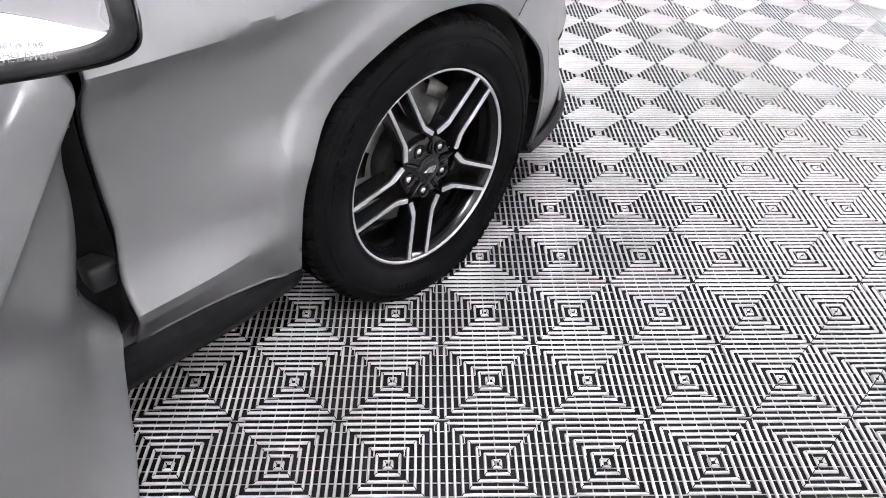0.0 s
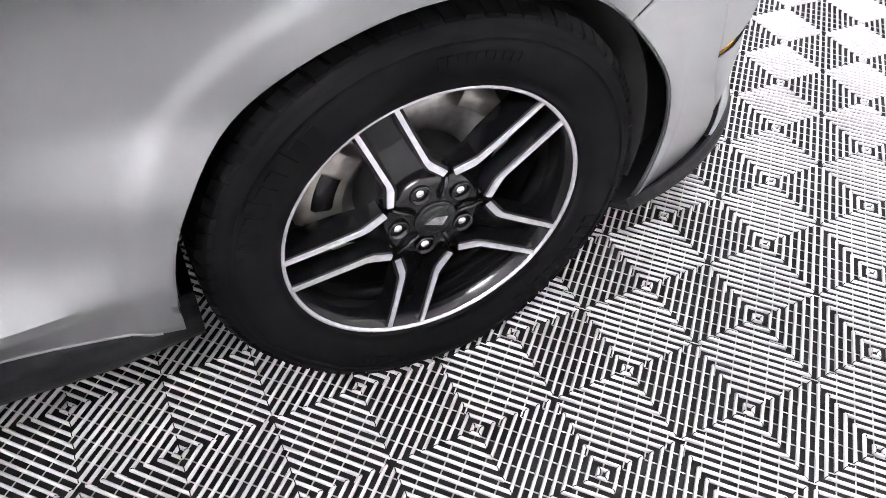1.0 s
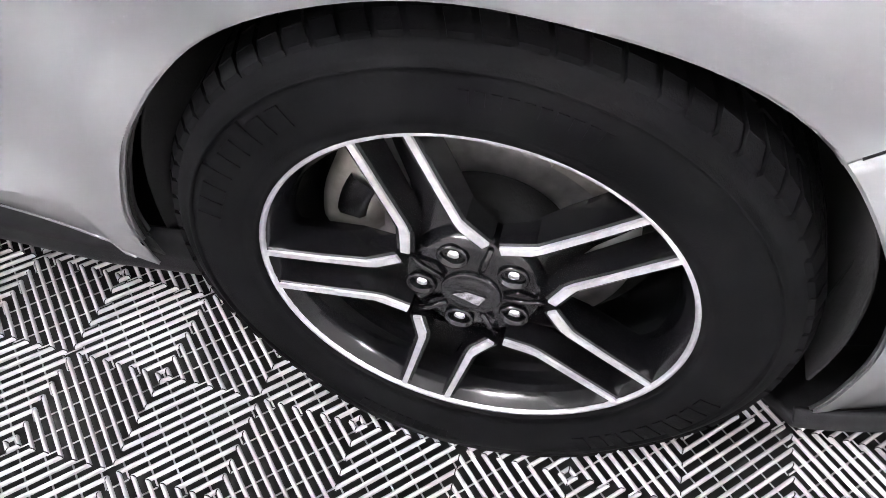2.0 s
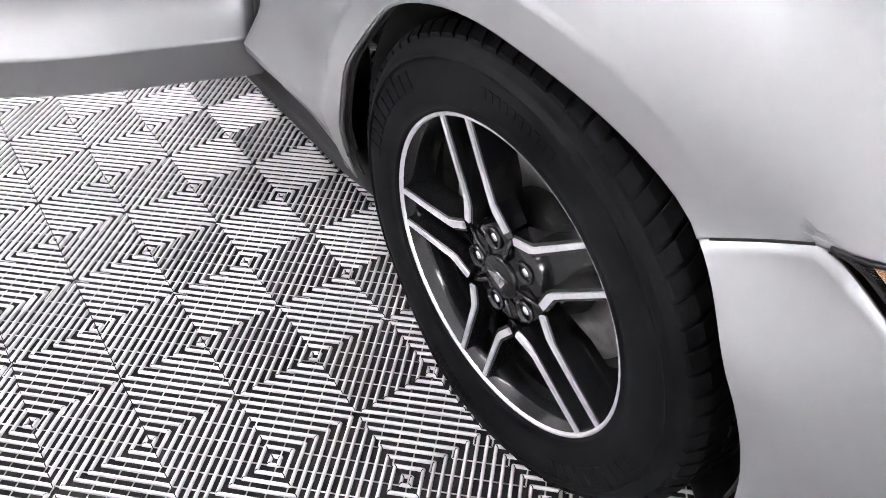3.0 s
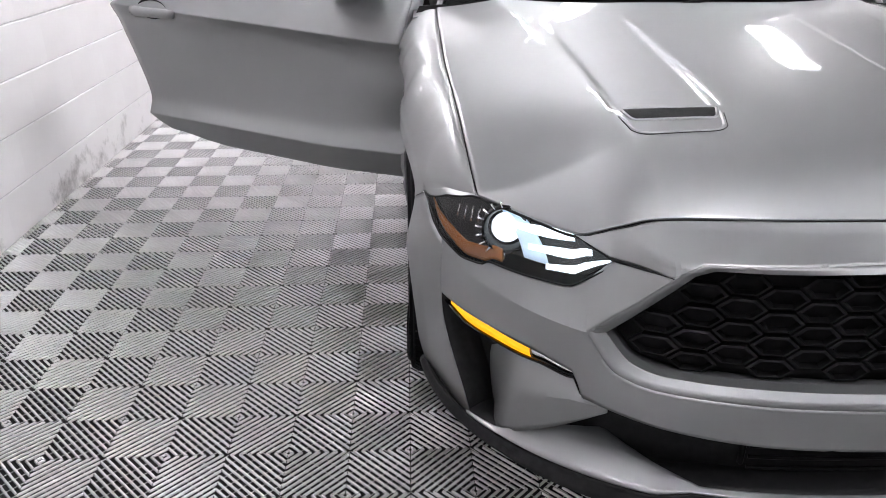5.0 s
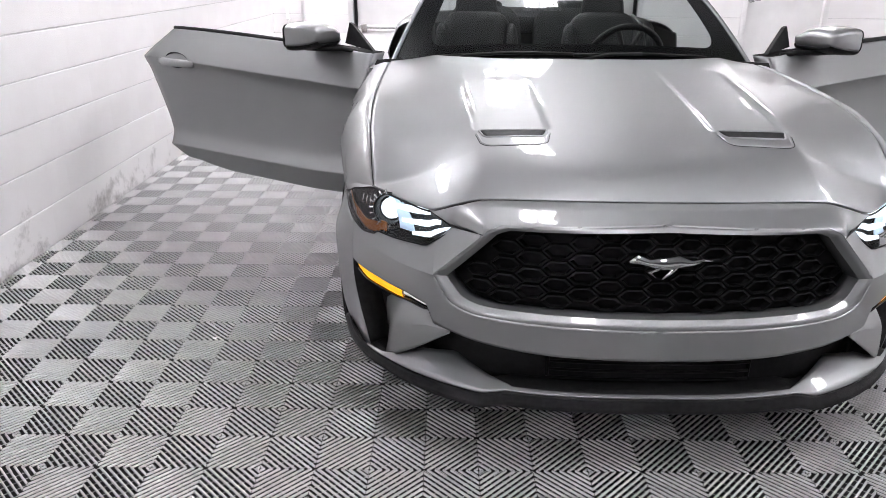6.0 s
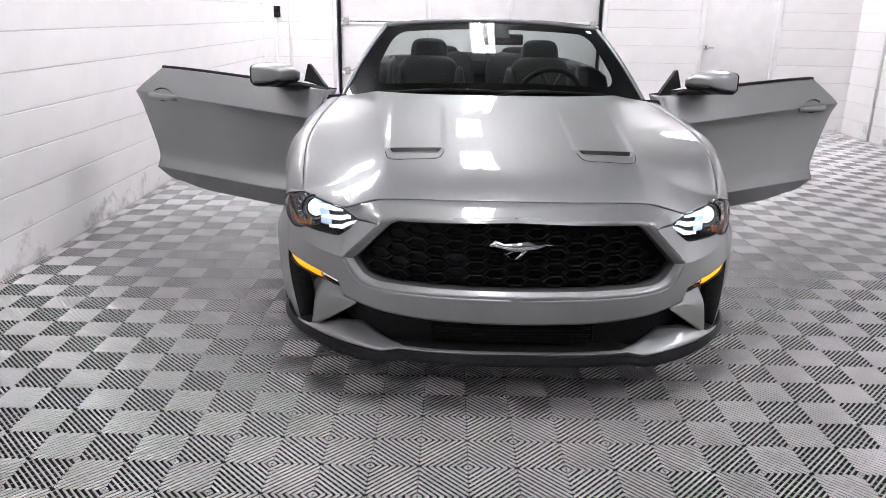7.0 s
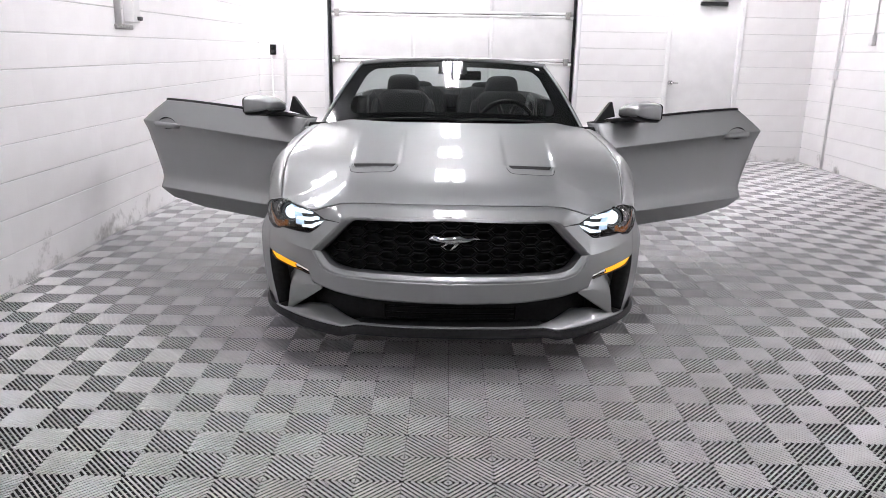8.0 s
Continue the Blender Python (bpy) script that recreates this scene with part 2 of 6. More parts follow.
def curve(points):
    """A smooth monotone curve through (t, value) points; returns a function."""
    t = np.array([p[0] for p in points], float)
    y = np.array([p[1] for p in points], float)
    h, d = np.diff(t), np.diff(y) / np.diff(t)
    m = np.zeros(len(t))
    m[0], m[-1] = d[0], d[-1]
    for i in range(1, len(t) - 1):
        if d[i - 1] * d[i] > 0:
            w1, w2 = 2 * h[i] + h[i - 1], h[i] + 2 * h[i - 1]
            m[i] = (w1 + w2) / (w1 / d[i - 1] + w2 / d[i])

    def at(x):
        x = min(max(x, t[0]), t[-1])
        i = min(max(int(np.searchsorted(t, x)) - 1, 0), len(t) - 2)
        s = (x - t[i]) / h[i]
        return float((1 + 2 * s) * (1 - s) ** 2 * y[i] + s * (1 - s) ** 2 * h[i] * m[i] + s * s * (3 - 2 * s) * y[i + 1] + s * s * (s - 1) * h[i] * m[i + 1])
    return at


def lines(points):
    """A curve of straight pieces through (t, value) points."""
    t, y = [p[0] for p in points], [p[1] for p in points]
    return lambda x: float(np.interp(x, t, y))


def smooth(a, b, x):
    s = min(max((x - a) / (b - a), 0), 1)
    return s * s * (3 - 2 * s)


def span(a, b, n):
    return [a + (b - a) * i / (n - 1) for i in range(n)]


# ---- the room ----
XL, XR, YB, YF = -2.50, 4.67, 7.37, -4.4
WALL = 0.2


def block_wall(name, length, place, label, skip, pieces, far_until=0.0, paint=None):
    """A painted block wall: a mortar core with blocks in running bond. Blocks lie in local x (along), y = 0 (face), z."""
    core_cuts = skip
    v, f = [], []
    # the core, split round the openings
    xs = sorted({0.0, length, *[a for a, b, t in core_cuts], *[b for a, b, t in core_cuts]})
    for a, b in zip(xs[:-1], xs[1:]):
        z0 = 0.0
        for c0, c1, top in core_cuts:
            if a >= c0 - 1e-6 and b <= c1 + 1e-6:
                z0 = top
        bv, bf = box_data(a, b, 0.006, WALL, z0 if z0 else -0.02, CEILING + 0.06)
        n = len(v)
        v += bv
        f += [tuple(n + i for i in q) for q in bf]
    core = tagged(new(name, mesh_of(name, v, f, MORTAR, False)), label, "wall", kind="structure")
    core.matrix_basis = place
    bl, bh, gap, rise0 = 0.406, 0.2045, 0.005, 0.196 - 0.2045
    shared = {}
    rest_v, rest_f = [], []
    count = 0
    rows = int((CEILING - rise0) / bh) + 1
    todo = []
    for r in range(rows):
        z0 = max(rise0 + r * bh, 0.0)
        z1 = min(rise0 + (r + 1) * bh, CEILING)
        if z1 - z0 < 0.02:
            continue
        x = -(bl / 2) * (r % 2)
        while x < length:
            segs = [(max(x, 0.0), min(x + bl, length))]
            for c0, c1, top in skip:
                if z0 < top - 0.01:
                    cut = []
                    for a, b in segs:
                        if b <= c0 or a >= c1:
                            cut.append((a, b))
                        else:
                            if a < c0:
                                cut.append((a, c0))
                            if b > c1:
                                cut.append((c1, b))
                    segs = cut
            for a, b in segs:
                if b - a > 0.03:
                    todo.append((a, b, z0, z1))
            x += bl
    for a, b, z0, z1 in todo:
        w, h = round(b - a, 4), round(z1 - z0 - gap, 4)
        if count < pieces and a >= far_until:
            key = (w, h)
            if key not in shared:
                shared[key] = wall_block(w, h)
            ob = new("block", shared[key])
            ob.parent = core
            ob.matrix_basis = Matrix.Translation((a, 0, z0 + gap / 2))
            count += 1
        else:
            n = len(rest_v)
            pv, pf = block_data(w, h)
            rest_v += [(px + a, py, pz + z0 + gap / 2) for px, py, pz in pv]
            rest_f += [tuple(n + i for i in q) for q in pf]
    if rest_v:
        ob = new("blocks", mesh_of("blocks", rest_v, rest_f, paint or WALL_PAINT, False))
        ob.parent = core
        tagged(ob, kind="stuff")
    return core


def block_data(w, h):
    """A block's face with worn, chamfered edges."""
    c, d = 0.003, 0.0035
    v = [(0, d, 0), (w, d, 0), (w, d, h), (0, d, h), (0, 0, c), (w, 0, c), (w, 0, h - c), (0, 0, h - c)]
    v += [(0, 0.008, 0), (w, 0.008, 0), (w, 0.008, h), (0, 0.008, h)]
    f = [(4, 5, 6, 7), (0, 1, 5, 4), (1, 2, 6, 5), (2, 3, 7, 6), (3, 0, 4, 7), (8, 9, 1, 0), (9, 10, 2, 1), (10, 11, 3, 2), (11, 8, 0, 3)]
    return v, f


def wall_block(w, h):
    v, f = block_data(w, h)
    return mesh_of("block", v, f, WALL_PAINT, False)


# openings in the back wall, measured along it from the right-hand corner
GD0, GD1, GD_TOP = -1.60, 1.60, 2.75      # sectional garage door
PD0, PD1, PD_TOP = 2.76, 3.74, 2.12       # steel personnel door
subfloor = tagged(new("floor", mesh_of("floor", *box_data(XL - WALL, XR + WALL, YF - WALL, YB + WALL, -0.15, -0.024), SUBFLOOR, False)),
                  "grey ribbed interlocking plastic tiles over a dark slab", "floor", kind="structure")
ceiling = tagged(new("ceiling", mesh_of("ceiling", *box_data(XL - WALL, XR + WALL, YF - WALL, YB + WALL, CEILING, CEILING + 0.15), CEILING_PAINT, False)),
                 "plain grey painted garage ceiling", "ceiling", kind="structure")
block_wall("wall_left", YB - YF, Matrix.Translation((XL, YF, 0)) @ Matrix.Rotation(radians(90), 4, "Z"), "white painted concrete block wall with scuffs near the floor", [], 300, 4.3)
block_wall("wall_back", XR - XL, Matrix.Translation((XL, YB, 0)), "white painted block wall with a garage door and a steel door",
           [(GD0 - XL, GD1 - XL, GD_TOP), (PD0 - XL, PD1 - XL, PD_TOP)], 200)
block_wall("wall_right", YB - YF, Matrix.Translation((XR, YB, 0)) @ Matrix.Rotation(radians(-90), 4, "Z"), "white painted concrete block wall with surface conduits", [], 160)
# unseen front wall, added dark so doors and nose reflect less light
block_wall("wall_front", XR - XL, Matrix.Translation((XR, YF, 0)) @ Matrix.Rotation(radians(180), 4, "Z"), "unseen dark block wall, added to darken the car's reflections", [], 0, 0.0, DARK_WALL)


def garage_door():
    d = thing("door_1", (0, YB, 0), "closed white sectional garage door with three raised columns", "garage door", kind="structure")
    h = 0.58
    z = 0.077
    edges = [0.0] + [z + h * k for k in range(5)] + [GD_TOP]
    for a, b in zip(edges[:-1], edges[1:]):
        if b - a < 0.05:
            continue
        pan = part("panel", box_mesh("panel", (3.12, 0.045, b - a - 0.008), WHITE_METAL, 0.006, 2, (0, YB + 0.085, (a + b) / 2)), d)
        rail_z = (a + 0.02, b - 0.02)
        for rz in rail_z:
            part("rail", box_mesh("rail", (3.12, 0.014, 0.03), WHITE_METAL, 0.004, 1, (0, YB + 0.056, rz)), pan)
        for sx in (-0.5, 0.5):
            part("stile", box_mesh("stile", (0.05, 0.012, b - a - 0.07), WHITE_METAL, 0.004, 1, (sx, YB + 0.057, (a + b) / 2)), pan)
    for zz in edges[1:-1]:
        for sx in (-1.49, 1.49):
            part("hinge", box_mesh("hinge", (0.07, 0.03, 0.09), STEEL, 0.006, 2, (sx, YB + 0.045, zz)), d, "galvanised hinge")
            part("roller", mesh_of("roller", *side_of(*[list(q) for q in lathe_data([(-0.02, 0.001), (-0.02, 0.022), (0.02, 0.022), (0.02, 0.001)], 14)], 1), WHITE_METAL), d, "",
                 Matrix.Translation((sx * 1.03, YB + 0.04, zz - 0.03)))
    for sx in (-1, 1):
        part("track", box_mesh("track", (0.03, 0.05, GD_TOP), BLACK_PLASTIC, 0.004, 1, (sx * 1.572, YB + 0.045, GD_TOP / 2)), d, "dark steel guide rail")
        part("jamb", box_mesh("jamb", (0.05, 0.15, GD_TOP), WHITE_METAL, 0.004, 1, (sx * 1.63, YB + 0.07, GD_TOP / 2)), d)
    return d


garage_door()


def steel_door():
    d = thing("door_2", ((PD0 + PD1) / 2, YB, 0), "closed white steel personnel door with a lever knob", "door", kind="structure")
    part("leaf", box_mesh("leaf", (0.88, 0.045, 2.04), WHITE_METAL, 0.004, 2, (3.25, YB + 0.06, 1.03)), d)
    for x in (PD0 + 0.03, PD1 - 0.03):
        part("door_frame", box_mesh("door_frame", (0.06, 0.13, PD_TOP), WHITE_METAL, 0.006, 2, (x, YB + 0.05, PD_TOP / 2)), d)
    part("door_frame", box_mesh("door_frame", (0.86, 0.13, 0.055), WHITE_METAL, 0.006, 2, (3.25, YB + 0.05, PD_TOP - 0.028)), d)
    kn = part("knob", mesh_of("knob", *lathe_data([(0.0, 0.034), (-0.008, 0.034), (-0.012, 0.014), (-0.035, 0.013), (-0.042, 0.026), (-0.062, 0.028), (-0.07, 0.018), (-0.071, 0.001)], 24, "y"), CHROME), d, "brushed steel knob",
              Matrix.Translation((2.866, YB + 0.036, 1.005)))
    part("lever", box_mesh("lever", (0.10, 0.018, 0.02), CHROME, 0.006, 2, (0.04, -0.058, 0)), kn)
    part("closer", box_mesh("closer", (0.34, 0.06, 0.05), GREY_PLASTIC, 0.008, 2, (3.33, YB + 0.005, 1.995)), d, "grey door closer")
    part("closer_arm", box_mesh("closer_arm", (0.20, 0.02, 0.015), STEEL, 0.003, 1, (3.26, YB - 0.04, 2.02)), d)
    for hz in (0.3, 1.05, 1.8):
        part("hinge", box_mesh("hinge", (0.016, 0.02, 0.1), STEEL, 0.004, 1, (3.695, YB + 0.03, hz)), d)


steel_door()


def conduit(name, pts, label, r=0.012):
    c = thing(name, pts[0], label, "conduit")
    part("pipe", mesh_of("pipe", *tube_data(pts, r, 10), WHITE_METAL), c)
    for a, b in zip(pts[:-1], pts[1:]):
        a, b = Vector(a), Vector(b)
        k = int((b - a).length / 0.9)
        for i in range(k):
            p = a.lerp(b, (i + 0.6) / max(k, 1))
            part("strap", box_mesh("strap", (0.035, 0.035, 0.02), WHITE_METAL, 0.004, 1, tuple(p)), c)
    return c


def wall_box(name, spot, size, mat, label, category):
    b = thing(name, spot, label, category)
    part("housing", box_mesh("housing", size, mat, 0.008, 3, spot), b)
    return b


conduit("conduit", [(-2.165, YB - 0.014, 0.0), (-2.165, YB - 0.014, CEILING)], "white painted steel conduit running up the back wall", 0.016)
conduit("conduit", [(-2.335, YB - 0.012, 0.0), (-2.335, YB - 0.012, 1.26)], "thin white conduit rising to the keypad", 0.009)
kp = wall_box("keypad", (-2.31, YB - 0.02, 1.335), (0.075, 0.04, 0.13), BLACK_PLASTIC, "small black wall keypad on the white block wall", "keypad")
part("display", box_mesh("display", (0.045, 0.006, 0.03), BLACK_GLOSS, 0.002, 1, (-2.31, YB - 0.042, 1.365)), kp)
for i in range(3):
    for j in range(3):
        part("key", box_mesh("key", (0.010, 0.006, 0.010), GREY_PLASTIC, 0.002, 1, (-2.326 + 0.016 * i, YB - 0.042, 1.295 + 0.016 * j)), kp)
# left wall: disconnect box with a pipe going up
conduit("conduit", [(XL + 0.02, 3.13, 1.50), (XL + 0.02, 3.13, CEILING)], "white conduit dropping down the block wall", 0.024)
sb = wall_box("switch_box", (XL + 0.04, 3.33, 1.66), (0.08, 0.13, 0.26), WHITE_METAL, "white painted electrical switch box on the block wall", "switch box")
part("lever", box_mesh("lever", (0.03, 0.05, 0.03), GREY_PLASTIC, 0.006, 2, (XL + 0.09, 3.36, 1.56)), sb)
part("plate", box_mesh("plate", (0.02, 0.30, 0.035), STEEL, 0.004, 1, (XL + 0.012, 3.24, 1.495)), sb)
# right wall: conduits, junction and outlet boxes
conduit("conduit", [(XR - 0.016, 6.72, 0.0), (XR - 0.016, 6.72, CEILING)], "white conduit running up the block wall", 0.016)
conduit("conduit", [(XR - 0.03, 6.62, CEILING), (XR - 0.03, 6.60, 1.45), (XR - 0.03, 6.64, 1.25), (XR - 0.03, 6.72, 1.17)], "white flexible cable joining a junction box", 0.010)
wall_box("junction_box", (XR - 0.03, 6.72, 1.15), (0.06, 0.11, 0.11), WHITE_METAL, "white painted junction box on the conduit", "junction box")
wall_box("outlet_box", (XR - 0.025, 5.98, 1.55), (0.05, 0.075, 0.12), WHITE_METAL, "white surface outlet box on the block wall", "outlet box")
conduit("conduit", [(XR - 0.014, 5.98, 1.60), (XR - 0.014, 5.98, CEILING)], "thin white conduit above the outlet box", 0.009)


def strip_light(x, y):
    """A ceiling fixture with two pairs of lit tubes."""
    e = thing("ceiling_light", (x, y, CEILING), "white strip fixture with bright lit fluorescent tubes", "ceiling light", "ceiling strip lights")
    for s in (-1, 1):
        part("tray", box_mesh("tray", (0.155, 1.30, 0.045), WHITE_METAL, 0.008, 2, (x + s * 0.085, y, CEILING - 0.0225)), e)
        for q in (-0.042, 0.0, 0.042):
            v, f = tube_data([(x + s * 0.085 + q, y - 0.61, CEILING - 0.070), (x + s * 0.085 + q, y + 0.61, CEILING - 0.070)], 0.0115, 12)
            part("tube", mesh_of("tube", v, f, TUBE), e, "lit fluorescent tube")
        for yy in (-0.625, 0.625):
            part("socket", box_mesh("socket", (0.14, 0.03, 0.05), WHITE_METAL, 0.005, 1, (x + s * 0.085, y + yy, CEILING - 0.065)), e)
    return e


for fx, fy in FIXTURE_SPOTS:
    strip_light(fx, fy)

# ---- the car ----
AY, AZ = 1.229, 0.330            # front axle
RY = AY + 2.72                   # rear axle
ARCH = 0.379
ARCH_F = 0.398                   # the opening reaches further ahead of the axle
car = thing("convertible_car", (0, 2.6, 0), "silver two-door convertible with both doors open and its top folded", "car")

# body side, seen end on: height to half width
P_DOOR_LOW = curve([(0.18, 0.80), (0.27, 0.862), (0.33, 0.899), (0.387, 0.937)])
P_DOOR_MID = curve([(0.387, 0.937), (0.41, 0.9185), (0.43, 0.9035), (0.443, 0.8955), (0.46, 0.889), (0.49, 0.884), (0.53, 0.881), (0.60, 0.880), (0.68, 0.884), (0.735, 0.894), (0.77, 0.909), (0.801, 0.931)])
P_DOOR_TOP = curve([(0.801, 0.931), (0.83, 0.919), (0.90, 0.886), (0.97, 0.850), (1.03, 0.815)])


def P_DOOR(z):
    """Half width of the car at the door: undercut, hollow flank and shoulder, with sharp creases between."""
    return P_DOOR_LOW(z) if z < 0.387 else P_DOOR_MID(z) if z < 0.801 else P_DOOR_TOP(z)

P_ARCH = curve([(0.18, 0.866), (0.30, 0.900), (0.42, 0.911), (0.60, 0.913), (0.72, 0.917), (0.79, 0.912), (0.85, 0.896), (0.95, 0.865), (1.03, 0.82)])
# front fascia: nose line by height, and full half width
NOSE = curve([(0.17, 0.285), (0.25, 0.282), (0.34, 0.285), (0.42, 0.290), (0.456, 0.304), (0.50, 0.326), (0.54, 0.346), (0.61, 0.368), (0.675, 0.388), (0.715, 0.425), (0.735, 0.45), (0.80, 0.52)])
FULL = curve([(0.17, 0.845), (0.25, 0.870), (0.34, 0.879), (0.50, 0.882), (0.62, 0.877), (0.72, 0.875), (0.80, 0.866)])
POW, YBACK = 2.45, 1.0


def fascia(theta, z, push=0.0):
    """A point of the nose: theta 0 at the middle, 90 degrees where the fender side begins."""
    w, y0 = FULL(z) - push, NOSE(z) + push
    s, c = math.sin(theta), math.cos(theta)
    return (w * max(s, 0) ** (2 / POW), YBACK - (YBACK - y0) * max(c, 0) ** (2 / POW), z)


# the grille's surround stands further forward than the lamps
NOSE_FWD = curve([(0.17, 0.285), (0.25, 0.282), (0.34, 0.285), (0.42, 0.287), (0.46, 0.290), (0.54, 0.296), (0.61, 0.299), (0.67, 0.300), (0.69, 0.303), (0.698, 0.315), (0.705, 0.345), (0.713, 0.388), (0.721, 0.424), (0.728, 0.440), (0.735, 0.452), (0.80, 0.52)])


def face(theta, z, push=0.0):
    """A point of the grille's surround, merging into the nose towards the corners."""
    x, y, _ = fascia(theta, z, push)
    w = smooth(0.60, 0.82, x)
    y1 = YBACK - (YBACK - NOSE_FWD(z) - push) * max(math.cos(theta), 0) ** (2 / POW)
    return (x, y1 + (y - y1) * w, z)


def theta_x(x, z=0.5):
    return math.asin(min(1.0, (x / FULL(z)) ** (POW / 2)))


def theta_y(y, z=0.5):
    return math.acos(min(1.0, max(0.0, (YBACK - y) / (YBACK - NOSE(z))) ** (POW / 2)))


def side_x(y, z):
    """Half width of the body side."""
    k = smooth(1.54, 1.86, y) if z < 0.5 else smooth(1.54, 1.86, y) * (1 - smooth(0.5, 0.62, z)) + smooth(1.34, 1.64, y) * smooth(0.5, 0.62, z)
    k *= 1 - smooth(3.30, 3.7, y)
    x = P_ARCH(z) * (1 - k) + P_DOOR(z) * k
    for cy in (AY, RY):
        r = math.hypot(y - cy, z - AZ)
        x += 0.012 * (1 - smooth(0.4, 0.9, r)) if cy == RY else 0.008 * (1 - smooth(ARCH + 0.045, ARCH + 0.072, r))
    if y < 1.2:
        low = 1 - smooth(0.50, 0.64, z)
        b = smooth(0.86, 1.2, y) * (1 - low) + smooth(0.70, 0.90, y) * low
        x = FULL(z) * (1 - b) + x * b
    if y < 1.0:
        s = min(max((YBACK - y) / (YBACK - NOSE(z)), 0.0), 1.0)
        x *= (1 - s ** POW) ** (1 / POW)
    if y > 4.3:
        s = (y - 4.3) / 0.82
        x *= (1 - min(s, 1.0) ** 3.2) ** (1 / 3.2)
    return x


HL_LOW = lines([(0.515, 0.662), (0.534, 0.652), (0.610, 0.597), (0.70, 0.596), (0.752, 0.598), (0.763, 0.586), (0.80, 0.579), (0.84, 0.594), (0.856, 0.612), (0.863, 0.634), (0.868, 0.650), (0.89, 0.652)])
HL_TOP = lines([(0.515, 0.664), (0.534, 0.658), (0.601, 0.688), (0.68, 0.703), (0.768, 0.708), (0.83, 0.690), (0.868, 0.656), (0.89, 0.652)])


HOOD_FRONT = curve([(0.0, 0.452), (0.20, 0.457), (0.30, 0.465), (0.42, 0.484), (0.467, 0.490), (0.53, 0.498), (0.601, 0.516), (0.66, 0.562), (0.72, 0.622), (0.768, 0.678)])
HOOD_EDGE = curve([(0.0, 0.736), (0.30, 0.735), (0.42, 0.731), (0.467, 0.728), (0.53, 0.712), (0.60, 0.693), (0.66, 0.700), (0.72, 0.708), (0.768, 0.711)])


def hl_top(x):
    k = smooth(0.58, 0.605, x) * smooth(0.80, 0.768, x)
    return HL_TOP(x) * (1 - k) + (HOOD_EDGE(min(x, 0.768)) - 0.004) * k


# crease of the bumper below the lamp
XC = 0.588                       # corner of the grille surround
CREASE_Z = lines([(XC, 0.540), (0.70, 0.546), (0.80, 0.556), (0.838, 0.56)])


def hl_surface(x, t, push):
    """Lamp face: its upper edge lies along the hood's leading edge."""
    z = HL_LOW(x) + 0.003 + (hl_top(x) - HL_LOW(x) - 0.003) * t
    p = fascia(theta_x(min(x, 0.885)), z, push)
    xe = min(x, 0.768)
    back = HOOD_FRONT(xe) - 0.003 - fascia(theta_x(xe), hl_top(xe), 0.0)[1]
    back *= smooth(0.54, 0.60, x) * smooth(0.87, 0.768, x) * t ** 1.4
    return (p[0], p[1] + back, p[2])


# the seam between hood and fender
SEAM_X = curve([(0.683, 0.768), (0.80, 0.783), (0.95, 0.797), (1.25, 0.809), (1.75, 0.806), (1.95, 0.80)])
SEAM_Z = curve([(0.683, 0.706), (0.75, 0.747), (0.80, 0.776), (0.89, 0.818), (0.96, 0.838), (1.07, 0.858), (1.25, 0.880), (1.75, 0.913), (1.95, 0.922)])


def shell(name, data, mat, label="", t=0.004, parent=None, crease=32):
    v, f = data
    me = mesh_of(name, v, f, mat)
    me.set_sharp_from_angle(angle=radians(crease))
    return thick(part(name, me, parent or car, label), t)


def fender_knee(y):
    """Height at which the crest passes into the side."""
    return SEAM_Z(y) - 0.15 + 0.065 * smooth(1.25, 1.62, y) + 0.045 * math.exp(-((y - 1.22) / 0.22) ** 2)


def bumper_seam(y):
    return float(np.interp(y, (0.84, 0.862, 0.97, 1.10), (0.662, 0.655, 0.597, 0.560)))


def fender_point(y, s):
    """s from 0 at the hood seam over the crest to 1 at the side."""
    xs, zs = SEAM_X(y) + 0.0018, SEAM_Z(y)
    zk = fender_knee(y)
    xk = side_x(y, zk)
    p1 = (xs + (xk - xs) * 0.55, zs + 0.004)
    slope = side_x(y, zk) - side_x(y, zk - 0.02)
    kc = smooth(1.34, 1.64, y)
    p2 = (xk + slope * 2.6 * (1 - kc) - 0.022 * kc, zk + 0.055 - 0.012 * kc)
    a, b, c, d = (1 - s) ** 3, 3 * s * (1 - s) ** 2, 3 * s * s * (1 - s), s ** 3
    return (a * xs + b * p1[0] + c * p2[0] + d * xk, y, a * zs + b * p1[1] + c * p2[1] + d * zk)


FENDER_BOTTOM = lines([(1.56, 0.270), (1.64, 0.277), (1.80, 0.288), (1.93, 0.297), (2.0, 0.30)])


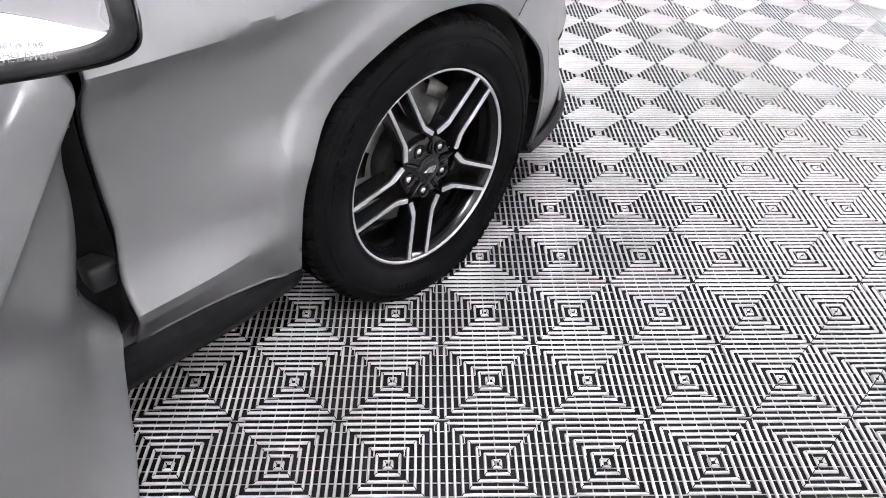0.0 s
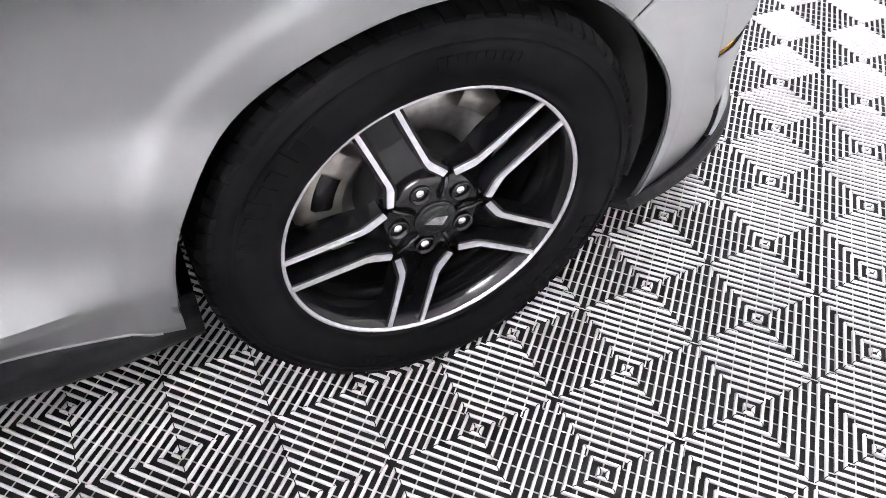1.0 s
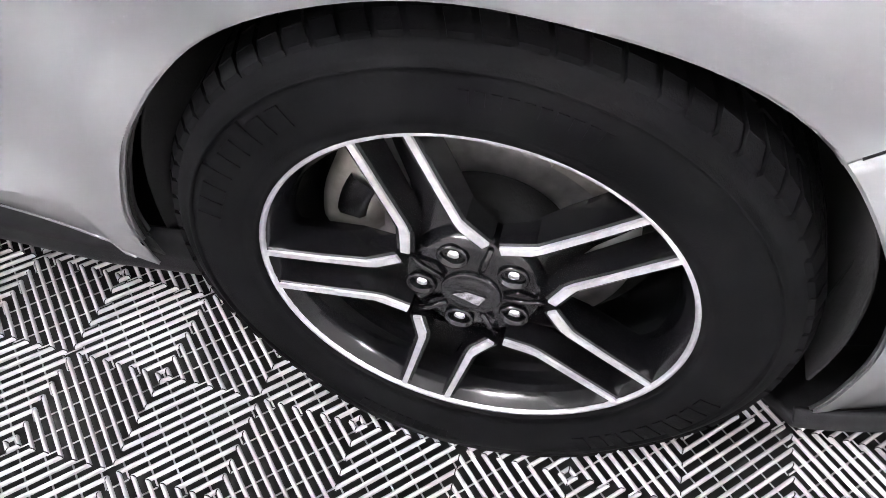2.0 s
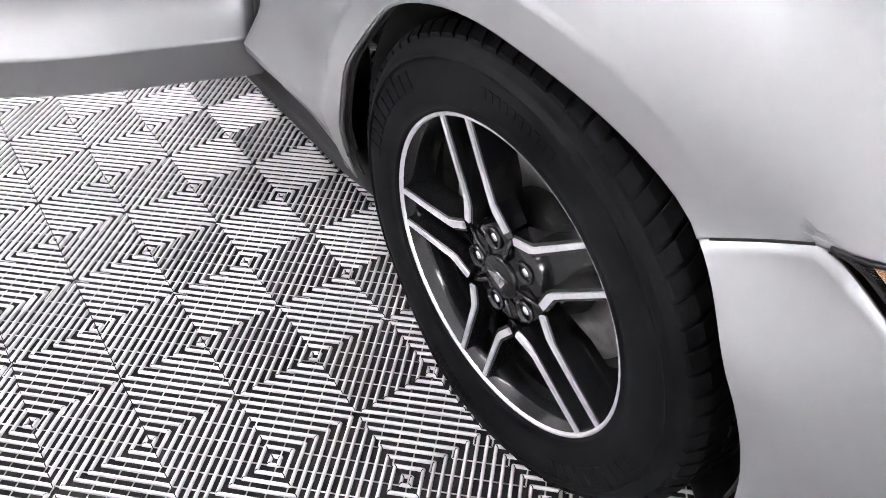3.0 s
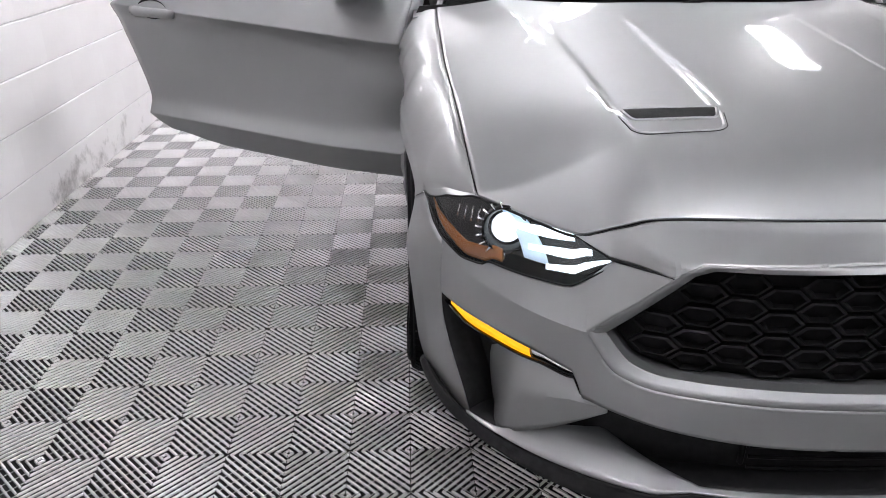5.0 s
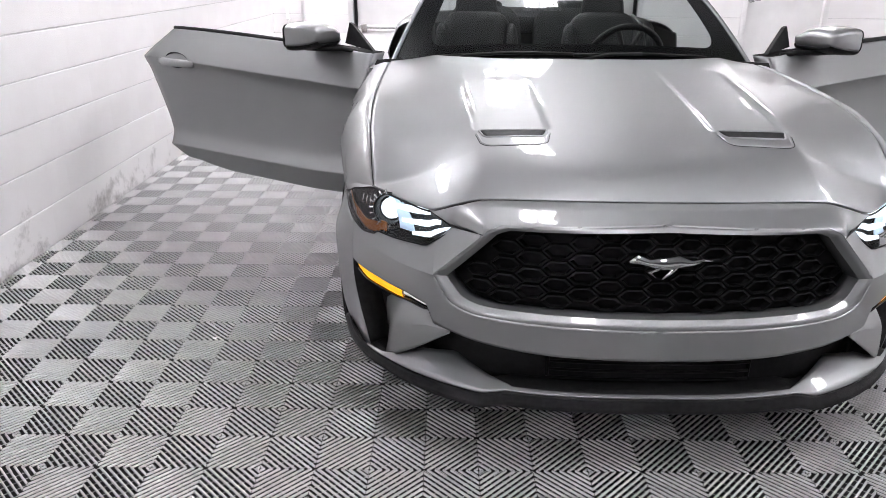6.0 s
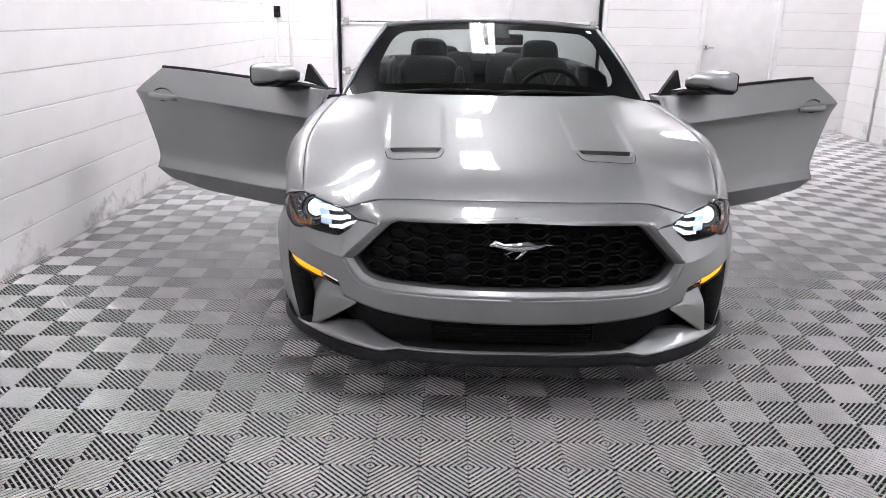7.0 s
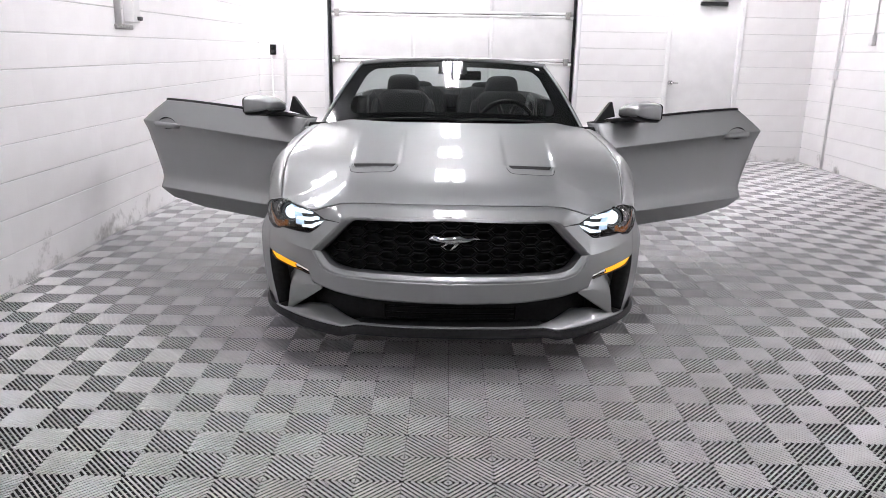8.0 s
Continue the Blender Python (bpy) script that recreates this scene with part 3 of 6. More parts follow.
def fender_data():
    """Front fender: crest, side, wheel arch cut out, down to the sill in front of the door."""
    dat = []
    y_front, y_rear = 0.872, 1.925
    ya, yb = AY - ARCH, AY + ARCH
    # where the opening meets the seam of the bumper
    y_cross = min((y for y in span(0.88, 1.1, 400)), key=lambda y: abs(AZ + ARCH * math.sqrt(max(1 - ((y - AY) / ARCH_F) ** 2, 0.0)) - bumper_seam(y)))
    cols_mid = [y_front, y_cross] + [c for c in (AY - (ARCH_F if i < 24 else ARCH) * math.cos(math.pi * i / 48) for i in range(49)) if c > y_front + 0.002 and abs(c - y_cross) > 0.004]
    cols_mid.sort()
    yr = span(yb, y_rear, 31)
    top = span(0, 1, 13)

    def rear_edge(y, z):
        k = smooth(yb, y_rear, y)
        return y + k * (0.024 * smooth(0.55, 0.40, z) - 0.02 * smooth(0.7, 0.9, z))

    def crest(y, s):
        x, _, z = fender_point(y, s)
        return (x, rear_edge(y, z) if y > yb else y, z)
    dat.append(surface(crest, sorted(set(cols_mid + yr)), top))

    def arch_z(y):
        return AZ + ARCH * math.sqrt(max(1 - ((y - AY) / (ARCH_F if y < AY else ARCH)) ** 2, 0.0))

    def upper(y, t):
        z0 = fender_knee(y)
        lo = max(arch_z(y), bumper_seam(y)) if y < AY else arch_z(y)
        z = z0 + (lo - z0) * t
        return (side_x(y, z), y, z)
    dat.append(surface(upper, cols_mid, span(0, 1, 33)))

    def rear(y, t):
        z0 = fender_knee(y)
        z = z0 + (AZ - z0) * t if t <= 1 else AZ + (FENDER_BOTTOM(y) - AZ) * (t - 1)
        yy = rear_edge(y, z)
        return (side_x(yy, z), yy, z)
    dat.append(surface(rear, yr, span(0, 1, 33) + [1.34, 1.67, 2.0]))
    # the point of the fender above the headlamp
    zt = bumper_seam(y_front)
    def full(s):
        if s <= 0.6:
            return fender_point(y_front, s / 0.6)
        z0 = fender_knee(y_front)
        z = z0 + (zt - z0) * (s - 0.6) / 0.4
        return (side_x(y_front, z), y_front, z)
    c0, c1 = full(0.0), full(1.0)
    def point(u, s):
        y = 0.686 + (y_front - 0.686) * u
        a = (SEAM_X(y) + 0.0018, y, SEAM_Z(y))
        xb = 0.770 + (0.872 - 0.770) * u
        b = hl_surface(min(xb, 0.870), 1.0, -0.001) if u < 0.98 else c1
        k = smooth(0.8, 1.0, u)
        b = tuple(b[i] * (1 - k) + c1[i] * k for i in range(3))
        c = full(s)
        gx = (c[0] - c0[0]) / (c1[0] - c0[0])
        gz = (c[2] - c0[2]) / (c1[2] - c0[2])
        return (a[0] + (b[0] - a[0]) * gx, a[1] + (b[1] - a[1]) * s, a[2] + (b[2] - a[2]) * gz)
    dat.append(surface(point, span(0, 1, 14), span(0, 1, 21)))
    # rolled lip of the arch
    def lip(a, t):
        y, z = AY + (ARCH if math.cos(a) > 0 else ARCH_F) * math.cos(a), AZ + ARCH * math.sin(a)
        return (side_x(y, z) - 0.006 * t, y, z)
    dat.append(surface(lip, [math.pi * i / 48 for i in range(49) if i < 24 or AY + ARCH_F * math.cos(math.pi * i / 48) > y_cross + 0.004] + [math.acos((y_cross - AY) / ARCH_F)], (0, 0.5, 1)))
    return weld(join(*dat))


fd = fender_data()
for s in (-1, 1):
    v, f = side_of(*fd, s)
    shell("fender", (v, f), PAINT)
    inside = side_of([(x - 0.014, y, z - 0.012 * smooth(0.72, 0.82, z)) for x, y, z in fd[0]], fd[1], s)
    shell("fender_lining", inside, LINER, "black inner side of the fender", 0.002)
    edge = [(s * (side_x(y, FENDER_BOTTOM(y)) + 0.001), y, FENDER_BOTTOM(y) + 0.001) for y in span(AY + ARCH + 0.03, 1.925, 24)]
    part("fender_edge", mesh_of("fender_edge", *tube_data(edge, 0.0035, 8), PAINT), car, "rolled lower edge of the fender")


# hood
HOOD_MID = curve([(0.45, 0.735), (0.50, 0.770), (0.58, 0.808), (0.70, 0.838), (0.85, 0.866), (1.2, 0.905), (1.75, 0.958), (1.95, 0.972)])
HOOD_REAR = curve([(0.0, 1.74), (0.30, 1.755), (0.60, 1.84), (0.81, 1.945)])
CREASE = lines([(0.45, 0.44), (0.85, 0.475), (1.75, 0.60), (2.0, 0.62)])


def hood_z(x, y):
    x = abs(x)
    xs, cr = SEAM_X(max(y, 0.683)), CREASE(y)
    zs = SEAM_Z(y) if y >= 0.683 else SEAM_Z(0.683) - 0.1 * (0.683 - y)
    soft = lambda d: (d + math.sqrt(d * d + 0.00008)) / 2
    t = min(soft(x - cr) / soft(xs - cr), 1.0)
    z = HOOD_MID(y) - 0.010 * (x / 0.8) ** 2 * (1 - t) - (HOOD_MID(y) - zs) * (1.2 * t - 0.2 * t * t)
    # the leading edge comes down to the nose and the lamps
    if y < 1.0 and x < 0.77:
        yf = HOOD_FRONT(x)
        base = HOOD_EDGE(x) - hood_z_raw(x, yf)
        z += base * max(1 - (y - yf) / 0.36, 0.0) ** 2
    return z


def hood_z_raw(x, y):
    xs, cr = SEAM_X(max(y, 0.683)), CREASE(y)
    zs = SEAM_Z(y) if y >= 0.683 else SEAM_Z(0.683) - 0.1 * (0.683 - y)
    soft = lambda d: (d + math.sqrt(d * d + 0.00008)) / 2
    t = min(soft(x - cr) / soft(xs - cr), 1.0)
    return HOOD_MID(y) - 0.010 * (x / 0.8) ** 2 * (1 - t) - (HOOD_MID(y) - zs) * (1.2 * t - 0.2 * t * t)


# hood vents: a ramp that sinks from the rear to a slot at the front, on each side
VENT_X0, VENT_X1, VENT_Y0, VENT_Y1 = 0.245, 0.468, 0.735, 1.60


def vent(x, y):
    """Depth of the vent's ramp below the hood."""
    x = abs(x)
    c0, c1 = VENT_X0 - 0.01 + 0.02 * (y - 0.8), VENT_X1 + 0.01 + 0.05 * (y - 0.8)
    side = smooth(c0, c0 + 0.022, x) * (1 - smooth(c1 - 0.022, c1, x))
    fade = min(max((VENT_Y1 - y) / (VENT_Y1 - VENT_Y0 - 0.06), 0.0), 1.0)
    front = smooth(VENT_Y0 + 0.060, VENT_Y0 + 0.075, y)
    return 0.012 * side * fade * front


def hood_data():
    n = 120

    def pt(k, t):
        # k is a share of the seam's half width, so that columns follow the outline
        x0 = k * 0.768
        yf, yr = HOOD_FRONT(x0), HOOD_REAR(min(k * 0.806, 0.806))
        y = yf + (yr - yf) * t
        x = k * (SEAM_X(max(y, 0.683)) - 0.0018) if y > 0.683 else k * 0.768 - 0.002 * k
        return (x, y, hood_z(x, y) - vent(x, y))
    ts = [0, 0.003, 0.008] + span(0.014, 1, n)
    v, f = surface(pt, span(0, 1, 91), ts)
    return v, f


hv, hf = hood_data()
# a front lip turned under at the seam
shell("hood", both(hv, hf), PAINT, "silver hood with two sunken vents")
for s in (-1, 1):
    # black slot with a painted rim
    def slot_at(a, t, lift):
        y = VENT_Y0 + 0.010 + 0.050 * t
        pinch = 0.016 * (1 - t) + 0.006 * (2 * t - 1) ** 6
        x = 0.252 + pinch + (0.208 - 2 * pinch) * a
        return (s * x, y, hood_z(x, y) + lift)
    slot_v, slot_f = surface(lambda a, t: slot_at(a, t, 0.0025), span(0, 1, 13), span(0, 1, 7))
    slot = thick(part("vent_slot", mesh_of("vent_slot", slot_v, slot_f if s > 0 else [q[::-1] for q in slot_f], GRILLE_BLACK), car, "black vent mesh"), 0.001)
    loop = [slot_at(a, 0, 0.002) for a in span(0, 1, 13)] + [slot_at(1, t, 0.002) for t in span(0.17, 0.83, 5)] + [slot_at(a, 1, 0.002) for a in span(1, 0, 13)] + [slot_at(0, t, 0.002) for t in span(0.83, 0.17, 5)]
    part("vent_rim", mesh_of("vent_rim", *tube_data(loop, 0.0036, 8, True), PAINT), slot)
    # seam of the painted bezel in front of the slot
    flat = [(0.247 + 0.012 * k, VENT_Y0 + 0.03 - 0.055 * k) for k in span(0, 1, 6)]
    flat += [(0.259 + 0.198 * a, VENT_Y0 - 0.046 + 0.021 * abs(2 * a - 1) ** 8) for a in span(0.02, 0.98, 25)]
    flat += [(0.457 + 0.012 * k, VENT_Y0 - 0.025 + 0.055 * k) for k in span(0, 1, 6)]
    pts = [(s * x, y, hood_z(x, y) + 0.0020) for x, y in flat]
    part("vent_seam", mesh_of("vent_seam", *tube_data(pts, 0.0014, 6), BLACK_PLASTIC), car)
    inner_edge = [(s * (0.357 + (x - 0.357) * 0.955), y + 0.006, hood_z(x, y + 0.006) + 0.0005) for x, y in flat]
    part("vent_bezel", mesh_of("vent_bezel", *tube_data(inner_edge, 0.0042, 8), PAINT), car, "raised rounded bezel of the vent")

# ---- nose, bumper and openings ----
# outer crease of the grille surround, and the opening inside it
G_TOP = lines([(0.0, 0.706), (0.42, 0.698), (0.452, 0.684), (XC, 0.540), (0.62, 0.505)])
G_BOT = curve([(0.0, 0.442), (0.30, 0.446), (0.47, 0.452), (0.535, 0.470), (XC, 0.540)])
G_IN_TOP = lines([(0.0, 0.697), (0.404, 0.6885), (0.435, 0.676), (0.566, 0.538), (0.60, 0.50)])
G_IN_BOT = curve([(0.0, 0.463), (0.30, 0.466), (0.46, 0.470), (0.515, 0.484), (0.566, 0.538)])
LOW = curve([(0.0, 0.357), (0.25, 0.361), (0.45, 0.375), (0.54, 0.392), (0.58, 0.402)])
NOSE_TOP = lines([(0.0, 0.734), (0.30, 0.733), (0.42, 0.729), (0.467, 0.726), (0.505, 0.715), (0.512, 0.670), (0.534, 0.657), (XC, HL_LOW(XC))])
AMB_TOP = lines([(XC, LOW(XC)), (0.602, 0.452), (0.66, 0.468), (0.75, 0.475), (0.838, 0.474)])


def nose_point(x, z, push=0.0):
    """The surround falls back to the lamp above the line from the grille's corner."""
    th = theta_x(x)
    p, q = face(th, z, push), fascia(th, z, push)
    k = smooth(0.45, 0.54, x) * min(max((z - G_TOP(x)) / max(0.662 + (HL_LOW(XC) - 0.662) * smooth(0.534, XC, x) - G_TOP(x), 0.02), 0.0), 1.0) if z > 0.53 else 0.0
    return (p[0], p[1] + (q[1] - p[1]) * k, z)


def patch(top, bot, x0, x1, nu, nv, push=0.0, mids=None):
    """A piece of the nose between two height lines given over the half width."""
    t0, t1 = theta_x(x0), theta_x(x1)

    def pt(th, t):
        x = FULL(0.5) * max(math.sin(th), 0) ** (2 / POW)
        z = bot(x) + (top(x) - bot(x)) * t
        return nose_point(x, z, push)
    return surface(pt, span(t0, t1, nu), span(0, 1, nv))


nose = []
XS = 0.462                       # where the strip from the lamp's tip meets the surround
nose.append(patch(NOSE_TOP, G_TOP, 0, XS, 49, 18))
STRIP_Z = lines([(XS, G_TOP(XS)), (0.541, 0.660), (XC, HL_LOW(XC))])
UPPER_Z = lines([(XS, G_TOP(XS)), (0.541, 0.663), (0.603, 0.690)])


def strip_y(x):
    """Depth of the strip from the surround to the lamp's tip and along the lamp's upper edge."""
    return float(np.interp(x, (XS, 0.541, 0.603), (nose_point(XS, G_TOP(XS))[1], 0.468, 0.512)))


def upper(x, t):
    z0, z1 = UPPER_Z(x), NOSE_TOP(x) if x < 0.47 else HOOD_EDGE(x) - 0.003
    z = z1 + (z0 - z1) * t
    y = HOOD_FRONT(x) - 0.003 + (strip_y(x) - HOOD_FRONT(x) + 0.003) * t
    w = smooth(XS, 0.58, x)
    p = nose_point(x, z)
    return (p[0], p[1] * (1 - w) + y * w, z)


def facet(x, t):
    """Flat facet between the strip, the lamp's lower tip and the surround."""
    p = Vector(nose_point(x, G_TOP(x)))
    q = Vector((x, strip_y(x), STRIP_Z(x))) if x < 0.541 else Vector(fascia(theta_x(x), STRIP_Z(x)))
    return tuple(p.lerp(q, t))


nose.append(surface(lambda x, t: upper(x, 1 - t), span(XS, 0.603, 18), span(0, 1, 18)))
nose.append(surface(facet, span(XS, XC, 18), span(0, 1, 18)))
nose.append(patch(G_BOT, LOW, 0, XC, 61, 14))
# the cheek takes over the rows of the two pieces beside it, so that they meet
z_lo, z_hi, z_mid = LOW(XC), HL_LOW(XC), 0.540
CHEEK_ROWS = [(z_mid - z_lo) / (z_hi - z_lo) * t for t in span(0, 1, 14)] + [(z_mid - z_lo + (z_hi - z_mid) * t) / (z_hi - z_lo) for t in span(0, 1, 18)[1:]]


def cheek(th, t):
    x = FULL(0.5) * max(math.sin(th), 0) ** (2 / POW)
    zc, mid = CREASE_Z(x), (z_mid - z_lo) / (z_hi - z_lo)
    if t <= mid:
        return face(th, AMB_TOP(x) + (zc - AMB_TOP(x)) * t / mid)
    return tuple(Vector(face(th, zc)).lerp(Vector(fascia(th, HL_LOW(x))), (t - mid) / (1 - mid)))


nose.append(surface(cheek, span(theta_x(XC), theta_x(0.838), 40), CHEEK_ROWS))

# the corner beside the wheel, back to the arch


def pillar_x(z):
    """Front edge of the corner pillar, slanting inwards below the turn signal."""
    return 0.796 + 0.042 * smooth(0.235, 0.455, z)


def corner(u, t):
    y = 0.70
    for _ in range(40):
        z = 0.212 + (bumper_corner_top(y) - 0.212) * t
        edge = AY - ARCH_F * math.sqrt(max(1 - (max(z - AZ, 0.0) / ARCH) ** 2, 0.0))
        y0 = fascia(theta_x(pillar_x(z)), z)[1]
        y = 0.5 * y + 0.5 * (y0 + (edge - y0) * u)
    return (side_x(y, z), y, z)


def bumper_corner_top(y):
    if y >= 0.862:
        return bumper_seam(y)
    return HL_LOW(FULL(0.6) * (1 - ((YBACK - y) / (YBACK - NOSE(0.6))) ** POW) ** (1 / POW))


nose.append(surface(corner, [k ** 1.4 for k in span(0, 1, 34)], span(0, 1, 26)))
# inner return of the arch edge
nose.append(surface(lambda t, d: tuple(Vector(corner(1.0, t)) + Vector((-0.006 * d, 0, 0))), span(0, 1, 26), (0, 0.5, 1)))
# returns turned inwards along the openings
def rim_strip(line, x0, x1, n, depth):
    t0, t1 = theta_x(x0), theta_x(x1)

    def pt(th, t):
        x = FULL(0.5) * max(math.sin(th), 0) ** (2 / POW)
        a = face(th, line(x))
        return (a[0] - 0.35 * depth * t * a[0], a[1] + depth * t, a[2])
    return surface(pt, span(t0, t1, n), (0, 0.5, 1))


# chamfer from the surround's crease to the opening, and the return behind it
for outer, inner in ((G_TOP, G_IN_TOP), (G_BOT, G_IN_BOT)):
    def bevel(k, t):
        p = Vector(nose_point(k * XC, outer(k * XC)))
        q = Vector(nose_point(k * 0.566, inner(k * 0.566), 0.018))
        return tuple(p.lerp(q, t) if t <= 1 else q + Vector((-0.02 * k * (t - 1), 0.045 * (t - 1), 0)))
    nose.append(surface(bevel, [math.sin(k) / math.sin(1.2) for k in span(0, 1.2, 61)], (0, 0.5, 1, 1.5, 2)))
nose.append(rim_strip(LOW, 0, XC, 50, 0.06))
# the slanted fin below the turn signal
FIN_TOP = lines([(0.545, 0.392), (0.575, 0.414), (0.61, 0.434), (0.72, 0.444), (0.80, 0.444)])
FIN_BOT = lines([(0.535, 0.388), (0.56, 0.370), (0.735, 0.236), (0.80, 0.238)])


def fin(th, t):
    x = 0.545 + 0.253 * th
    z = FIN_BOT(x) + (FIN_TOP(x) - FIN_BOT(x)) * t
    back = 0.068 * smooth(0.735 - 0.078 * t ** 0.8, 0.81, x)
    return fascia(theta_x(x), z, 0.026 * smooth(0.5, 1, t) + 0.004 + back)


nose.append(surface(fin, span(0, 1, 36), span(0, 1, 14)))
bumper = shell("front_bumper", both(*weld(join(*nose))), PAINT, "silver front bumper with black intakes", crease=15)

# black pocket at each corner, with the turn signal above it
for s in (-1, 1):
    def pocket(th, t):
        x = FULL(0.5) * math.sin(th) ** (2 / POW)
        return fascia(th, 0.228 + (0.475 - 0.228) * t, 0.075)
    v, f = side_of(*surface(pocket, span(theta_x(0.70), theta_x(0.872), 20), span(0, 1, 12)), s)
    shell("air_pocket", (v, f), BLACK_PLASTIC, "black corner air pocket", 0.004, bumper)

    # sides of the pocket
    def wall_in(z, t):
        return fascia(theta_x(pillar_x(z)), z, 0.075 * t)
    v, f = side_of(*surface(wall_in, span(0.225, 0.48, 10), (0, 0.5, 1)), s)
    shell("air_pocket", (v, f), BLACK_PLASTIC, "", 0.004, bumper)

    AMB_W = lines([(0.575, 0.006), (0.62, 0.022), (0.70, 0.028), (0.80, 0.028), (0.838, 0.016)])

    def amber(x, t, push):
        z = AMB_TOP(x) - 0.003 - AMB_W(x) * t
        return fascia(theta_x(x), z, push)

    def lens_block(x0, x1, mat, name, label, push0, push1, n=18):
        bulge = lambda t: push0 - 0.006 * math.sin(math.pi * t)
        a = surface(lambda x, t: amber(x, t, bulge(t)), span(x0, x1, n), span(0, 1, 6))
        b = surface(lambda x, t: amber(x, t, push1), span(x0, x1, n), span(0, 1, 6))
        v, f = side_of(*join(a, (b[0], [q[::-1] for q in b[1]])), s)
        return part(name, mesh_of(name, v, f, mat), car, label)
    ts = lens_block(0.682, 0.826, AMBER, "turn_signal", "lit amber turn signal strip", 0.013, 0.040)
    lens_block(0.590, 0.680, CHROME, "marker_reflector", "clear inner end of the turn signal", 0.016, 0.035)
    # dark surround under the strip
    def under(x, t):
        z = AMB_TOP(x) - 0.004 - AMB_W(x) - 0.010 * t
        return fascia(theta_x(x), z, 0.006 + 0.03 * t)
    v, f = side_of(*surface(under, span(0.57, 0.838, 24), span(0, 1, 4)), s)
    shell("lamp_surround", (v, f), BLACK_GLOSS, "", 0.003)

# the grille: a black tub with rows of hexagonal cells
def tub(th, t):
    x = FULL(0.5) * max(math.sin(th), 0) ** (2 / POW)
    z = G_IN_BOT(x) - 0.01 + (G_IN_TOP(x) - G_IN_BOT(x) + 0.02) * t
    return (face(th, 0.6, 0.062)[0], face(th, 0.6, 0.062)[1], z)


shell("grille_tub", both(*surface(tub, span(0, theta_x(0.585), 30), span(0, 1, 10))), GRILLE_BLACK, "deep black grille backing", 0.004, bumper)
cells_v, cells_f = [], []
hexa = [(0.036 * math.cos(a) * 1.25, 0.036 * math.sin(a) * 0.62) for a in [math.pi / 3 * k for k in range(6)]]
for r in range(-2, 4):
    for c in range(-9, 10):
        cx, cz = c * 0.070, 0.585 + r * 0.047 + (0.0235 if c % 2 else 0.0)
        if abs(cx) > 0.55:
            continue
        lo, hi = G_IN_BOT(abs(cx)) + 0.020, G_IN_TOP(abs(cx)) - 0.014
        if not lo < cz < hi:
            continue
        ring = []
        for (hx, hz) in hexa:
            for grow, push in ((1.0, 0.056), (1.0, 0.042), (0.82, 0.040), (0.78, 0.056)):
                x, z = cx + hx * grow, cz + hz * grow
                z = min(max(z, G_IN_BOT(abs(x)) + 0.004), G_IN_TOP(abs(x)) - 0.004)
                p = face(theta_x(abs(x)), 0.6, push)
                ring.append((math.copysign(p[0], x), p[1], z))
        n = len(cells_v)
        cells_v += ring
        for k in range(6):
            for j in range(3):
                a, b = n + 4 * k, n + 4 * ((k + 1) % 6)
                cells_f.append((a + j, a + j + 1, b + j + 1, b + j))
grille = part("grille", mesh_of("grille", cells_v, cells_f, GRILLE_BLACK, False), car, "black honeycomb grille")
# emblem: a plain swept silver shape
def emblem_data():
    line = [(-0.104, 0.004), (-0.085, 0.012), (-0.055, 0.002), (-0.02, 0.0), (0.02, 0.006), (0.055, 0.002), (0.080, 0.010), (0.104, 0.008)]
    rs = [0.006, 0.013, 0.010, 0.018, 0.018, 0.008, 0.004, 0.002]
    return [tube_data([(0.012 + x * 1.0, 0.322, 0.616 + z) for x, z in line], rs, 10, flat=1.0),
            tube_data([(-0.012, 0.322, 0.608), (-0.038, 0.320, 0.590), (-0.022, 0.320, 0.580)], [0.008, 0.005, 0.002], 8),
            tube_data([(0.030, 0.322, 0.612), (0.014, 0.320, 0.592), (-0.006, 0.320, 0.574)], [0.009, 0.006, 0.003], 8)]


part("emblem", mesh_of("emblem", *join(*emblem_data()), CHROME), grille, "polished silver emblem")

# lower intake and splitter
def intake(th, t):
    x = FULL(0.5) * max(math.sin(th), 0) ** (2 / POW)
    return fascia(th, 0.235 + (LOW(min(x, 0.58)) + 0.01 - 0.235) * t, 0.075)


low_in = shell("lower_intake", both(*surface(intake, span(0, theta_x(0.66), 30), span(0, 1, 8))), BLACK_PLASTIC, "black plastic lower intake", 0.004, bumper)
for z in (0.268, 0.292, 0.316):
    pts = [(x, fascia(theta_x(abs(x)), z, 0.062)[1], z) for x in span(-0.27, 0.27, 13)]
    part("slat", mesh_of("slat", *tube_data(pts, 0.004, 6), GRILLE_BLACK), low_in)
for s in (-1, 1):
    part("slat_end", box_mesh("slat_end", (0.012, 0.02, 0.06), GRILLE_BLACK, 0.004, 1, (s * 0.275, 0.378, 0.292)), low_in)
LIP_Z = lines([(0.0, 0.255), (0.39, 0.251), (0.455, 0.231), (0.60, 0.237), (0.72, 0.240), (0.80, 0.236), (0.90, 0.232)])
LIP_BACK = lines([(0.0, 0.012), (0.38, 0.014), (0.455, 0.05), (0.56, 0.085), (0.72, 0.012), (0.80, 0.004)])
LIP_RISE = lines([(0.0, 0.003), (0.38, 0.004), (0.455, 0.030), (0.56, 0.052), (0.64, 0.050), (0.74, 0.004), (0.80, 0.0)])


